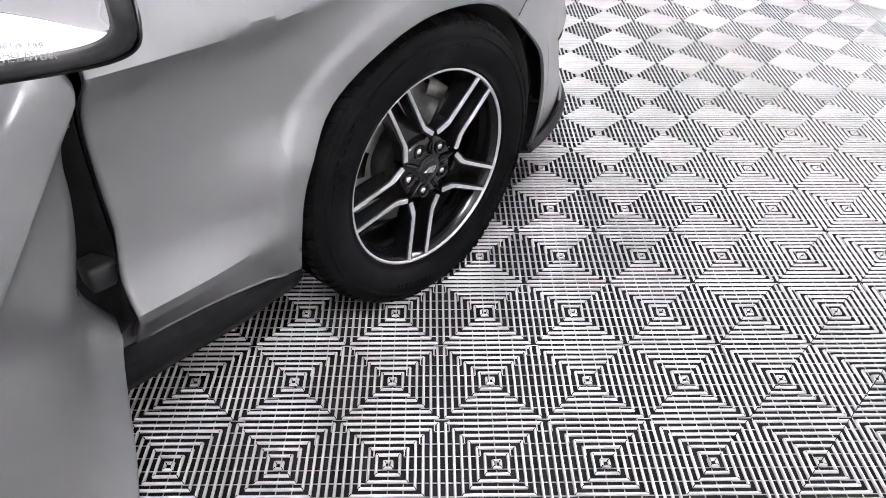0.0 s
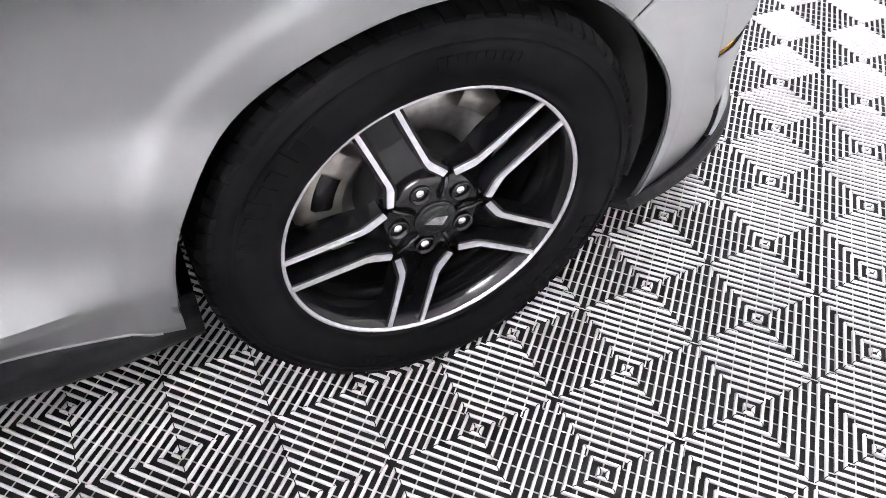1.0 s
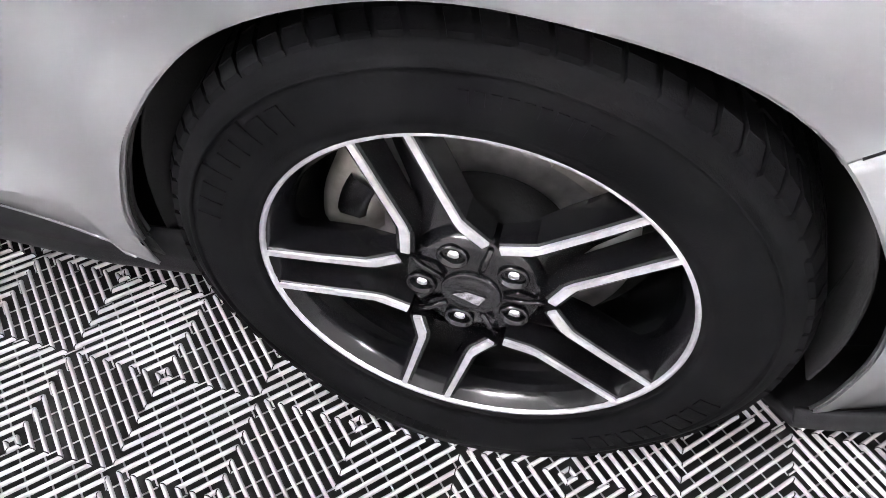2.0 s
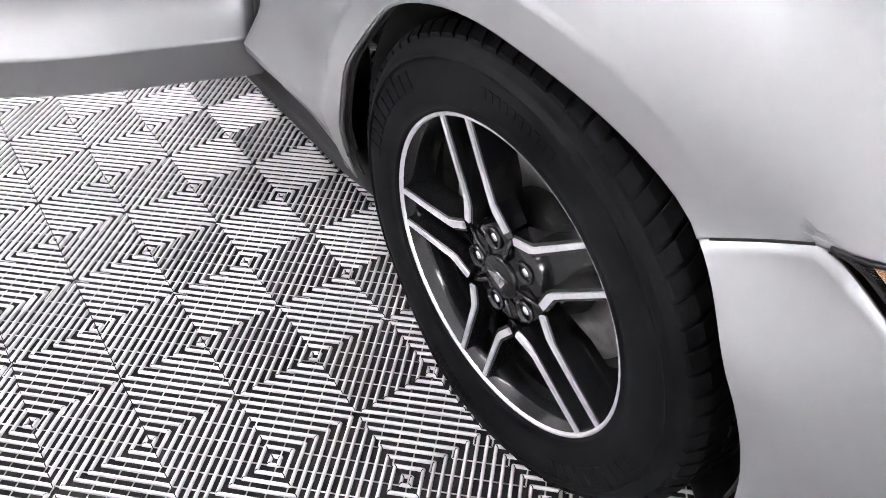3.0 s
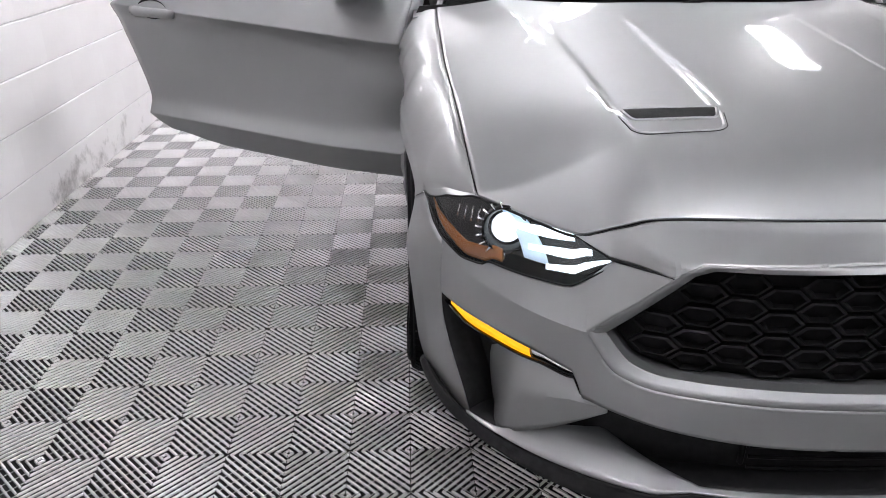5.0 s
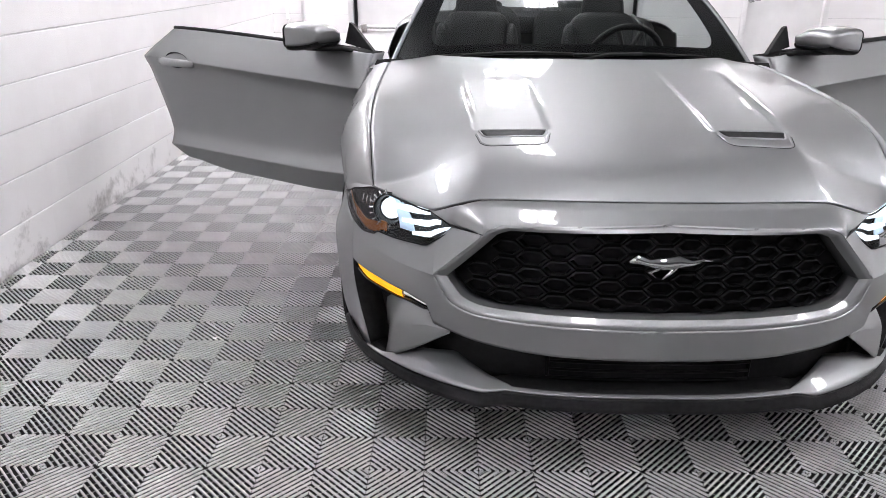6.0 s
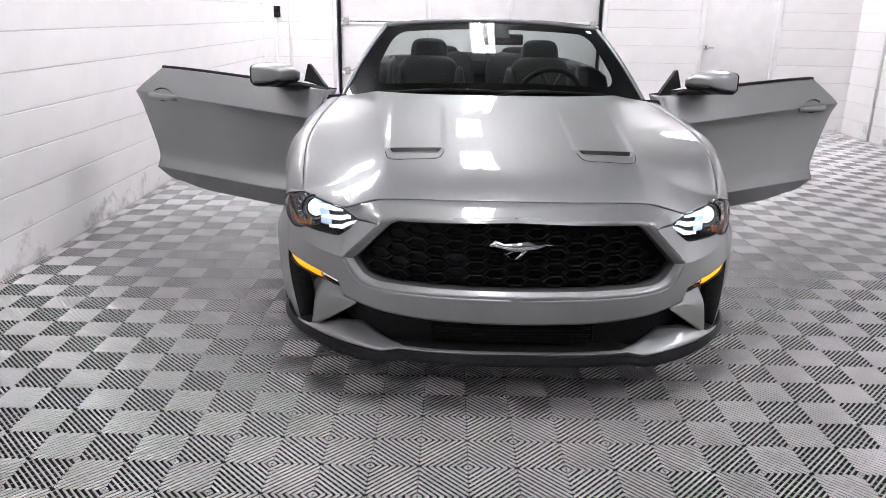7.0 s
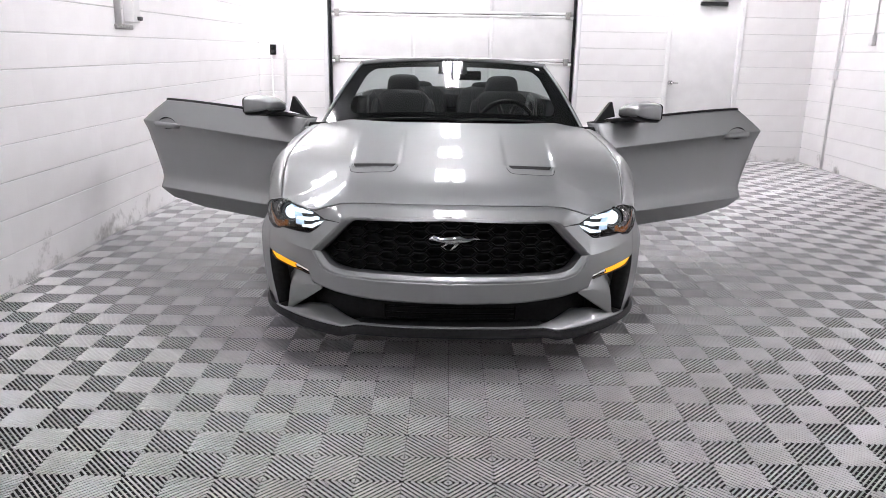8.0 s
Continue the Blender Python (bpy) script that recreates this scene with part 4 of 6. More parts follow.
def ledge(th, t):
    x = FULL(0.5) * max(math.sin(th), 0) ** (2 / POW)
    a = fascia(th, 0.25, -0.012)
    return (a[0] * (1 - 0.06 * t * LIP_BACK(x) / 0.08), a[1] + LIP_BACK(x) * t, LIP_Z(x) + LIP_RISE(x) * t)


shell("splitter_ledge", both(*surface(ledge, span(0, theta_x(0.79), 60), span(0, 1, 6))), PAINT, "silver ledge above the black splitter", 0.004)


def floor_pan(th, t):
    x = FULL(0.5) * max(math.sin(th), 0) ** (2 / POW)
    a = fascia(th, 0.25, -0.010)
    return (a[0] * (1 - 0.1 * t), a[1] + 0.11 * t, LIP_Z(x) - 0.006 + 0.01 * t)


def lip_deep(x):
    return 0.034 - 0.016 * smooth(0.55, 0.85, x)


def splitter(th, t):
    x = FULL(0.5) * max(math.sin(th), 0) ** (2 / POW)
    z0 = LIP_Z(x)
    if t <= 0.5:
        a = fascia(th, 0.25, -0.016 + 0.006 * math.cos(2 * math.pi * t))
        return (a[0], a[1], z0 - 0.004 - lip_deep(x) * 2 * t)
    a = fascia(th, 0.25, -0.012)
    return (a[0] * (1 - 0.35 * (t - 0.5)), a[1] + 0.5 * (t - 0.5), z0 - 0.004 - lip_deep(x))


sp = shell("splitter", both(*surface(splitter, span(0, theta_y(0.86), 70), span(0, 1, 13))), BLACK_PLASTIC, "matt black front splitter lip", 0.006)
shell("splitter_tray", both(*surface(floor_pan, span(0, theta_x(0.79), 40), span(0, 1, 4))), BLACK_PLASTIC, "", 0.004, sp)

# ---- headlamps ----
for s in (-1, 1):
    def hx(n):
        t0, t1 = theta_x(0.522), theta_x(0.872)
        return [FULL(0.5) * math.sin(t) ** (2 / POW) for t in span(t0, t1, n)]
    back = surface(lambda x, t: hl_surface(x, t, 0.055 * math.sin(math.pi * min(max((x - 0.515) / 0.365, 0), 1)) ** 0.5 + 0.004), hx(40), span(0, 1, 12))
    v, f = side_of(*back, s)
    lamp = shell("headlight", (v, f), GREY_PLASTIC, "clear headlight with lit projector and three bright bars", 0.003)
    lens = surface(lambda x, t: hl_surface(x, t, -0.002 - 0.005 * math.sin(math.pi * t)), hx(40), span(0, 1, 12))
    v, f = side_of(lens[0], [q[::-1] for q in lens[1]], s)
    ob = part("lens", mesh_of("lens", v, f, LENS), lamp, "clear lens cover")
    ob.visible_shadow = False
    # black rim round the lens
    loop = [hl_surface(x, 0, -0.003) for x in hx(40)] + [hl_surface(x, 1, -0.003) for x in hx(40)[::-1]]
    loop = [(s * p[0], p[1], p[2]) for p in loop]
    part("rim", mesh_of("rim", *tube_data(loop, 0.0022, 6, True), BLACK_PLASTIC), lamp)
    # amber side band along the lower rear edge
    band = surface(lambda x, t: hl_surface(x, 0.02 + 0.24 * t + 0.20 * t * smooth(0.80, 0.87, x), 0.010), [x for x in hx(60) if x > 0.735], span(0, 1, 5))
    v, f = side_of(*band, s)
    shell("side_marker", (v, f), AMBER_DULL, "dull amber side marker", 0.003, lamp)
    # projector
    pc = Vector(hl_surface(0.742, 0.56, 0.030))
    pd = Vector((0.28, -0.95, 0.10)).normalized()
    rot = Vector((0, 0, 1)).rotation_difference(pd).to_matrix().to_4x4()
    m = Matrix.Translation(pc) @ rot
    if s < 0:
        m = Matrix.Diagonal((-1, 1, 1, 1)) @ m
    bowl_v, bowl_f = lathe_data([(-0.03, 0.030), (0.0, 0.036), (0.018, 0.042), (0.022, 0.047), (0.018, 0.050), (-0.03, 0.052)], 32, "z")
    v = [tuple(m @ Vector(p)) for p in bowl_v]
    part("bezel", mesh_of("bezel", v, bowl_f, BLACK_GLOSS), lamp, "gloss black projector bezel")
    ball_v, ball_f = lathe_data([(0.024 * math.sin(a) - 0.003, 0.031 * math.cos(a)) for a in span(0, math.pi / 2, 8)], 28, "z")
    v = [tuple(m @ Vector(p)) for p in ball_v]
    part("projector", mesh_of("projector", v, ball_f, LAMP_WHITE), lamp, "lit projector lens")
    # reflector between the projector and the bars; emission stands in for reflected lamp light
    glow = surface(lambda x, t: hl_surface(x + 0.045 * (t - 0.65), 0.20 + 0.72 * t, 0.020 + 0.010 * math.sin(math.pi * t)), span(0.688, 0.732, 10), span(0, 1, 8))
    v, f = side_of(*glow, s)
    shell("reflector", (v, f), LAMP_GLOW, "reflector patch with its reflected lamp light put in as emission", 0.003, lamp)
    # three slanted light bars towards the nose
    for k in range(3):
        xc, tc = 0.655 - k * 0.031, 0.84 - 0.27 * k
        def bar(a, t):
            wide = 0.185 * (1 - 0.45 * smooth(0.0, -1.0, a))
            return hl_surface(xc - 0.044 * a - 0.022 * min(a, 0), min(tc + wide * (t - 0.5) + 0.10 * a, 0.97), 0.012)
        v, f = side_of(*surface(bar, span(-1, 1, 9), span(0, 1, 5)), s)
        shell("light_bar", (v, f), LAMP_WHITE, "lit white light bar", 0.006, lamp)
    # bright teeth round the projector's outer side
    for k in range(10):
        w = radians(-75 + 19 * k)
        pts = [m @ Vector((r * math.cos(w), r * math.sin(w), 0.022)) for r in (0.047, 0.060)]
        part("tooth", mesh_of("tooth", *tube_data([tuple(p) for p in pts], 0.0024, 5), CHROME), lamp)
    # fine ribs on the dark rear reflector
    for k in range(5):
        pts = [hl_surface(0.782 + 0.013 * k - 0.022 * t, t, 0.012) for t in (0.60, 0.68, 0.76, 0.84)]
        pts = [(s * p[0], p[1], p[2]) for p in pts]
        part("rib", mesh_of("rib", *tube_data(pts, 0.0022, 6), CHROME), lamp)

# dark seams between panels
for s in (-1, 1):
    pts = [(s * SEAM_X(y), y, SEAM_Z(y) - 0.0035) for y in span(0.69, 1.93, 40)]
    part("panel_gap", mesh_of("panel_gap", *tube_data(pts, 0.0022, 6), BLACK_PLASTIC), car)
    pts = [(s * (side_x(y, bumper_seam(y)) + 0.0010), y, bumper_seam(y)) for y in span(0.868, 0.945, 8)]
    part("panel_gap", mesh_of("panel_gap", *tube_data(pts, 0.0020, 6), BLACK_PLASTIC), car)
# the dark strip from the lamp's tip to the grille
for s in (-1, 1):
    pts = [(s * x, strip_y(x) - 0.001, UPPER_Z(x)) for x in span(0.541, XS, 8)]
    part("panel_gap", mesh_of("panel_gap", *tube_data(pts, span(0.0040, 0.0012, 8), 6), BLACK_PLASTIC), car)
pts = [(x, HOOD_FRONT(abs(x)) - 0.002, hood_z(x, HOOD_FRONT(abs(x))) - 0.004) for x in span(-0.76, 0.76, 80)]
part("panel_gap", mesh_of("panel_gap", *tube_data(pts, 0.0022, 6), BLACK_PLASTIC), car)

# ---- wheels ----
TYRE_R = 0.333


def grown(d):
    """Tyre stretched to its full radius, with the flat patch where it stands."""
    v = []
    for x, y, z in d[0]:
        r = math.hypot(y, z)
        k = 1 + max(r - 0.242, 0) / 0.0915 * 0.032
        swell = 0.012 * math.exp(-((z + 0.31) / 0.06) ** 2) * smooth(0.24, 0.29, r) * smooth(0.05, 0.10, abs(x))
        v.append((x + math.copysign(swell, x), y * k, max(z * k, -AZ - 0.0005)))
    return v, d[1]


def tyre_data():
    """Tyre about the x axis, outer face towards +x."""
    prof = [(0.100, 0.236), (0.107, 0.2395), (0.108, 0.2435), (0.1065, 0.245), (0.1105, 0.253), (0.1135, 0.268), (0.1145, 0.284), (0.1130, 0.296), (0.1100, 0.3010), (0.1102, 0.3014), (0.1135, 0.3022), (0.1130, 0.3045), (0.1065, 0.3058), (0.1055, 0.3110),
            (0.101, 0.3195), (0.093, 0.3265), (0.082, 0.3305), (0.060, 0.3325), (0.0, 0.3335)]
    prof = prof + [(-h, r) for h, r in prof[-2::-1]]
    return grown(lathe_data(prof, 96))


def tread_data():
    """Shoulder blocks with cross grooves round the tread."""
    out = []
    n = 76
    for k in range(n):
        a = 2 * math.pi * k / n
        wob = 0.3 * math.sin(k * 2.3)
        for h0, h1, r0, r1, da in ((0.052, 0.085, 0.3345, 0.3325, 0.0275), (0.084, 0.1005, 0.3325, 0.3235, 0.029), (0.022, 0.048, 0.336, 0.335, 0.0275), (-0.012, 0.018, 0.3365, 0.3365, 0.028),
                                   (-0.048, -0.018, 0.335, 0.336, 0.0275), (-0.085, -0.052, 0.3325, 0.3345, 0.0275)):
            v = []
            for h, r in ((h0, r0), (h1, r1)):
                for s in (-1, 1):
                    w = a + s * da * 1.12 * (1 + 0.2 * wob) + (h - 0.09) * 1.2
                    for d in (0.0, -0.008):
                        v.append((h, (r + 0.002 + d) * math.cos(w), (r + 0.002 + d) * math.sin(w)))
            out.append((v, [(0, 2, 6, 4), (0, 1, 3, 2), (4, 6, 7, 5), (0, 4, 5, 1), (2, 3, 7, 6)]))
    return grown(join(*out))


def sidewall_marks():
    """Raised, unreadable lettering as plain blocks on the sidewall."""
    out = []
    def arc(a0, a1, r0, r1, h=0.1150):
        v = []
        for a in (a0, a1):
            for r in (r0, r1):
                for d in (0.0, -0.004):
                    hh = h - 0.5 * max(0, abs((r0 + r1) / 2 - 0.284) - 0.012) + d
                    v.append((hh + 0.0006, r * math.cos(a), r * math.sin(a)))
        out.append((v, [(0, 2, 6, 4), (0, 1, 3, 2), (4, 6, 7, 5), (0, 4, 5, 1), (2, 3, 7, 6)]))
    for base in (0.20, 3.4):
        for k in range(9):
            a = base + k * 0.085
            arc(a, a + 0.055, 0.272, 0.294 if k not in (3, 6) else 0.300)
            arc(a + 0.012, a + 0.043, 0.278, 0.2885, 0.1143)
    for base in (1.50, 4.75):
        for k in range(10):
            a = base + k * 0.045
            arc(a, a + 0.03, 0.277, 0.289)
    return join(*out)


BARREL = [(0.098, 0.238), (0.070, 0.232), (0.060, 0.222), (0.02, 0.214), (-0.10, 0.212), (-0.11, 0.236)]
RIM_EDGE = [(0.098, 0.2312), (0.1025, 0.2322), (0.1035, 0.2335), (0.1035, 0.2362), (0.101, 0.2395), (0.094, 0.240)]


def spoke_frame(k):
    return radians(-6 + 72 * k)


def spoke_path(side):
    """Centre line of one bright spoke: (radial, across, face depth)."""
    return [(0.2325, 0.0295 * side, 0.1012), (0.170, 0.0298 * side, 0.099), (0.115, 0.0305 * side, 0.0965), (0.104, 0.0330 * side, 0.096), (0.076, 0.0455 * side, 0.095)]


def spoke_bar(ang, side, mat_top):
    """Bright face strip, or the black bar below it."""
    c, s = math.cos(ang), math.sin(ang)
    pts = spoke_path(side)
    wid = [0.0034, 0.0035, 0.0040, 0.0052, 0.0048] if mat_top else [0.0078, 0.0078, 0.0086, 0.010, 0.0095]
    v = []
    for i, (r, l, h) in enumerate(pts):
        a, b = pts[max(i - 1, 0)], pts[min(i + 1, len(pts) - 1)]
        dr, dl = b[0] - a[0], b[1] - a[1]
        n = math.hypot(dr, dl)
        nr, nl = -dl / n, dr / n
        for w in (-1, 1):
            rr, ll = r + nr * w * wid[i], l + nl * w * wid[i]
            hs = (h, h - 0.004) if mat_top else (h - 0.0035, h - 0.042 + 0.012 * (i / 4))
            for hh in hs:
                v.append((hh, rr * c - ll * s, rr * s + ll * c))
    f = []
    for i in range(len(pts) - 1):
        a, b = 4 * i, 4 * i + 4
        f += [(a, a + 2, b + 2, b), (a, b, b + 1, a + 1), (a + 2, a + 3, b + 3, b + 2), (a + 1, b + 1, b + 3, a + 3)]
    e = 4 * (len(pts) - 1)
    f += [(0, 1, 3, 2), (e, e + 2, e + 3, e + 1)]
    return v, f


def build_wheel(spot, out, name="wheel"):
    """Tyre with rim, spokes, nuts, cap and brake. out: +1 faces +x."""
    rot = Matrix.Translation(spot) @ (Matrix.Identity(4) if out > 0 else Matrix.Diagonal((-1, 1, 1, 1)))
    def fix(d):
        v, f = d
        return ([(x * out, y, z) for x, y, z in v], f if out > 0 else [q[::-1] for q in f])
    w = part(name, mesh_of("tyre", *fix(join(tyre_data())), RUBBER), car, "black tyre on a black and silver five-spoke wheel", Matrix.Translation(spot))
    def sub(nm, d, mat, label="", flat=False):
        if nm in ("hub", "nut_pocket", "ridge", "center_cap", "cap_emblem"):
            d = ([(x + 0.012, y, z) for x, y, z in d[0]], d[1])
        ob = new(nm, mesh_of(nm, *fix(d), mat, not flat))
        ob.parent = w
        if label:
            ob["label"] = label
        return ob
    tagged(sub("tread", tread_data(), RUBBER, "", True), kind="stuff")
    tagged(sub("sidewall_mark", grown(sidewall_marks()), RUBBER, "", True), kind="stuff")
    sub("barrel", lathe_data(BARREL, 72), BLACK_GLOSS)
    sub("rim_edge", lathe_data(RIM_EDGE, 96), MACHINED, "bright machined rim edge")
    sub("rim_step", lathe_data([(0.099, 0.2316), (0.090, 0.224), (0.080, 0.219), (0.066, 0.2165), (0.05, 0.2165)], 72), BLACK_GLOSS)
    # hub plate
    sub("hub", lathe_data([(0.040, 0.082), (0.066, 0.080), (0.074, 0.070), (0.072, 0.050), (0.076, 0.034), (0.077, 0.030), (0.070, 0.001)], 48), BLACK_GLOSS, "gloss black hub")
    for k in range(5):
        a = spoke_frame(k)
        for side in (-1, 1):
            bar = spoke_bar(a, side, False)
            sub("spoke", bar, BLACK_GLOSS, "", True)
            sub("spoke_face", spoke_bar(a, side, True), MACHINED, "bright machined spoke face", True)
        # black web between the two bars near the hub
        c, s = math.cos(a), math.sin(a)
        v = []
        for r, l, h in ((0.135, 0.026, 0.050), (0.135, -0.026, 0.050), (0.070, 0.036, 0.068), (0.070, -0.036, 0.068), (0.226, 0.020, 0.045), (0.226, -0.020, 0.045)):
            v.append((h, r * c - l * s, r * s + l * c))
        sub("web", (v + [(x - 0.012, y, z) for x, y, z in v], [(0, 1, 3, 2), (4, 5, 1, 0), (6, 8, 9, 7), (10, 6, 7, 11), (0, 2, 8, 6), (1, 7, 9, 3), (4, 0, 6, 10), (5, 11, 7, 1), (4, 10, 11, 5), (2, 3, 9, 8)]), BLACK_GLOSS, "", True)
        ly, lz = 0.0572 * c, 0.0572 * s
        pocket = lathe_data([(0.0745, 0.0175), (0.078, 0.0165), (0.0785, 0.0145), (0.062, 0.0135), (0.060, 0.001)], 20)
        sub("nut_pocket", ([(x, y + ly, z + lz) for x, y, z in pocket[0]], pocket[1]), BLACK_GLOSS)
        nut = lathe_data([(0.058, 0.0105), (0.078, 0.0105), (0.084, 0.0095), (0.0875, 0.006), (0.088, 0.0005)], 6)
        sub("lug_nut", ([(x, y + ly, z + lz) for x, y, z in nut[0]], nut[1]), CHROME, "chrome lug nut")
        # groove ridges running to the valleys
        b = a + radians(36)
        cb, sb = math.cos(b), math.sin(b)
        pts = [(0.079, 0.036 * cb, 0.036 * sb), (0.080, 0.060 * cb, 0.060 * sb), (0.076, 0.079 * cb, 0.079 * sb)]
        sub("ridge", tube_data(pts, 0.0035, 6), BLACK_GLOSS)
    cap = lathe_data([(0.070, 0.034), (0.080, 0.0335), (0.0815, 0.0315), (0.0805, 0.029), (0.0825, 0.026), (0.084, 0.014), (0.0845, 0.0005)], 40)
    sub("center_cap", cap, BLACK_GLOSS, "black centre cap")
    sub("cap_emblem", ([(0.0842 + 0.0016 * (i % 2), y, z) for i, (y, z) in enumerate([(-0.018, 0.006), (-0.018, 0.006), (0.004, 0.010), (0.004, 0.010), (0.019, 0.001), (0.019, 0.001), (0.002, -0.006), (0.002, -0.006), (-0.010, -0.011), (-0.010, -0.011)])],
                       [(1, 3, 5, 7, 9), (0, 1, 3, 2), (2, 3, 5, 4), (4, 5, 7, 6), (6, 7, 9, 8), (8, 9, 1, 0)]), CHROME, "small silver emblem", True)
    # brake disc, hat and caliper
    sub("brake_disc", lathe_data([(-0.002, 0.090), (0.002, 0.092), (0.002, 0.170), (-0.002, 0.172), (-0.022, 0.172), (-0.022, 0.09)], 64), STEEL, "grey steel brake disc")
    sub("disc_hat", lathe_data([(0.002, 0.098), (0.028, 0.088), (0.032, 0.078), (0.032, 0.03)], 48), LINER)
    sub("caliper", lathe_data([(0.018, 0.120), (0.030, 0.128), (0.030, 0.182), (0.018, 0.194), (-0.03, 0.196), (-0.03, 0.12)], 14, "x", False, radians(-2), radians(44)), CAST, "bare cast metal brake caliper")
    sub("caliper_bracket", lathe_data([(0.026, 0.135), (0.036, 0.145), (0.036, 0.168), (0.024, 0.178)], 8, "x", False, radians(8), radians(30)), BLACK_GLOSS)
    sub("caliper_pin", lathe_data([(0.014, 0.150), (0.026, 0.156), (0.026, 0.186), (0.0, 0.190)], 8, "x", False, radians(112), radians(134)), CAST, "bare metal brake bracket")
    sub("backplate", lathe_data([(-0.034, 0.02), (-0.034, 0.205), (-0.06, 0.211)], 40), LINER)
    return w


HALF_TRACK = 0.796
for s in (-1, 1):
    for y in (AY, RY):
        build_wheel((s * HALF_TRACK, y, AZ + 0.003), s)
# wheel housings
for s in (-1, 1):
    for y in (AY, RY):
        d1 = lathe_data([(0.0, ARCH + 0.004), (-0.42, ARCH + 0.004), (-0.42, 0.05)], 40, "x", False, radians(-10), radians(190))
        v = [(s * (0.862 + px), y + py, AZ + 0.01 + pz) for px, py, pz in d1[0]]
        thick(part("wheel_housing", mesh_of("wheel_housing", v, d1[1], LINER), car, "black wheel well liner"), 0.004)
# underbody and sills
under = part("underbody", box_mesh("underbody", (1.10, 4.2, 0.12), LINER, 0.02, 2, (0, 2.75, 0.24)), car, "black underbody")
part("front_tray", box_mesh("front_tray", (1.0, 0.55, 0.03), LINER, 0.01, 2, (0, 0.66, 0.215)), car)
for s in (-1, 1):
    def sill(y, a):
        pr = [(0.60, 0.19), (0.80, 0.162), (0.848, 0.170), (0.872, 0.207), (0.880, 0.256), (0.870, 0.29)]
        k = min(int(a), 4)
        fr = a - k
        x = pr[k][0] + (pr[k + 1][0] - pr[k][0]) * fr
        z = pr[k][1] + (pr[k + 1][1] - pr[k][1]) * fr
        x -= 0.010 * smooth(1.75, 1.58, y)
        return (s * x, y, z + 0.008 * smooth(1.70, 1.60, y))
    d = surface(sill, span(1.585, 3.58, 30), span(0, 5, 21))
    if s < 0:
        d = (d[0], [q[::-1] for q in d[1]])
    shell("sill_skirt", d, BLACK_PLASTIC, "black side skirt below the door")
    # painted sill top inside the door opening
    def step(y, a):
        pr = [(0.868, 0.285), (0.866, 0.31), (0.845, 0.345), (0.78, 0.352), (0.70, 0.35), (0.69, 0.22)]
        k = min(int(a), 4)
        fr = a - k
        return (s * (pr[k][0] + (pr[k + 1][0] - pr[k][0]) * fr), y, pr[k][1] + (pr[k + 1][1] - pr[k][1]) * fr)
    shell("door_sill", surface(step, span(1.90, 3.50, 12), span(0, 5, 21)), PAINT, "silver painted door sill")

# ---- doors, built shut and then swung open about their hinges ----
HINGE_X, HINGE_Y, OPEN = 0.885, 1.945, 57.0
DOOR_REAR = lines([(0.25, 1.02), (0.272, 1.10), (0.280, 1.18), (0.292, 1.25), (0.312, 1.305), (0.345, 1.348), (0.388, 1.380), (0.44, 1.403), (0.60, 1.475), (0.72, 1.525), (0.82, 1.548), (0.845, 1.540), (0.90, 1.475), (1.01, 1.33), (1.06, 1.27)])
DOOR_FRONT = lines([(0.25, 0.030), (0.44, 0.028), (0.80, 0.028), (1.0, 0.02)])


def door_point(L, z, inset=0.0):
    """Door skin at a length behind the hinge, in the shut car."""
    y = HINGE_Y + L
    zz = z - 0.045 * (L / 1.4) * smooth(0.55, 0.8, z)
    return (P_DOOR(zz) - inset - 0.014 * smooth(0.10, 0.02, L) ** 1.5, y, z)


def door_top(L):
    return 0.960 + 0.034 * smooth(0.0, 1.35, L) - 0.012 * smooth(0.2, 0.0, L)


DOOR_ROWS = span(0.272, 0.383, 12) + [0.3865, 0.3875, 0.391] + span(0.398, 0.79, 40) + [0.7965, 0.8003, 0.8017, 0.806] + span(0.812, 1.0, 20)


def skin_at(u, row, inset=0.0):
    """Point of the door skin; a row follows the shoulder, which climbs towards the rear."""
    z = row
    for _ in range(3):
        L = DOOR_FRONT(z) + (DOOR_REAR(z) - DOOR_FRONT(z)) * u
        lift = 0.045 * (L / 1.4)
        z = row + lift * smooth(0.55, 0.8, row)
        if row > 0.801:
            z += (door_top(L) - 1.0 - lift) * (row - 0.801) / 0.199
    z += 0.02 * smooth(0.32, 0.272, row) * smooth(0.9, 1.0, u)
    return (P_DOOR(row + (z - row - lift) * (row > 0.801)) - inset - 0.014 * smooth(0.10, 0.02, L) ** 1.5 - 0.056 * smooth(0.66, 0.40, z) * smooth(0.45, 0.02, L), HINGE_Y + L, z)


def door_skin(inset=0.0, nu=50, rows=DOOR_ROWS):
    return surface(lambda u, row: skin_at(u, row, inset), span(0, 1, nu), rows)


def swing(s):
    """Pose that opens the door on side s."""
    h = Vector((s * HINGE_X, HINGE_Y, 0))
    return Matrix.Translation(h) @ Matrix.Rotation(radians(OPEN) * (-1 if s > 0 else 1), 4, "Z") @ Matrix.Translation(-h)


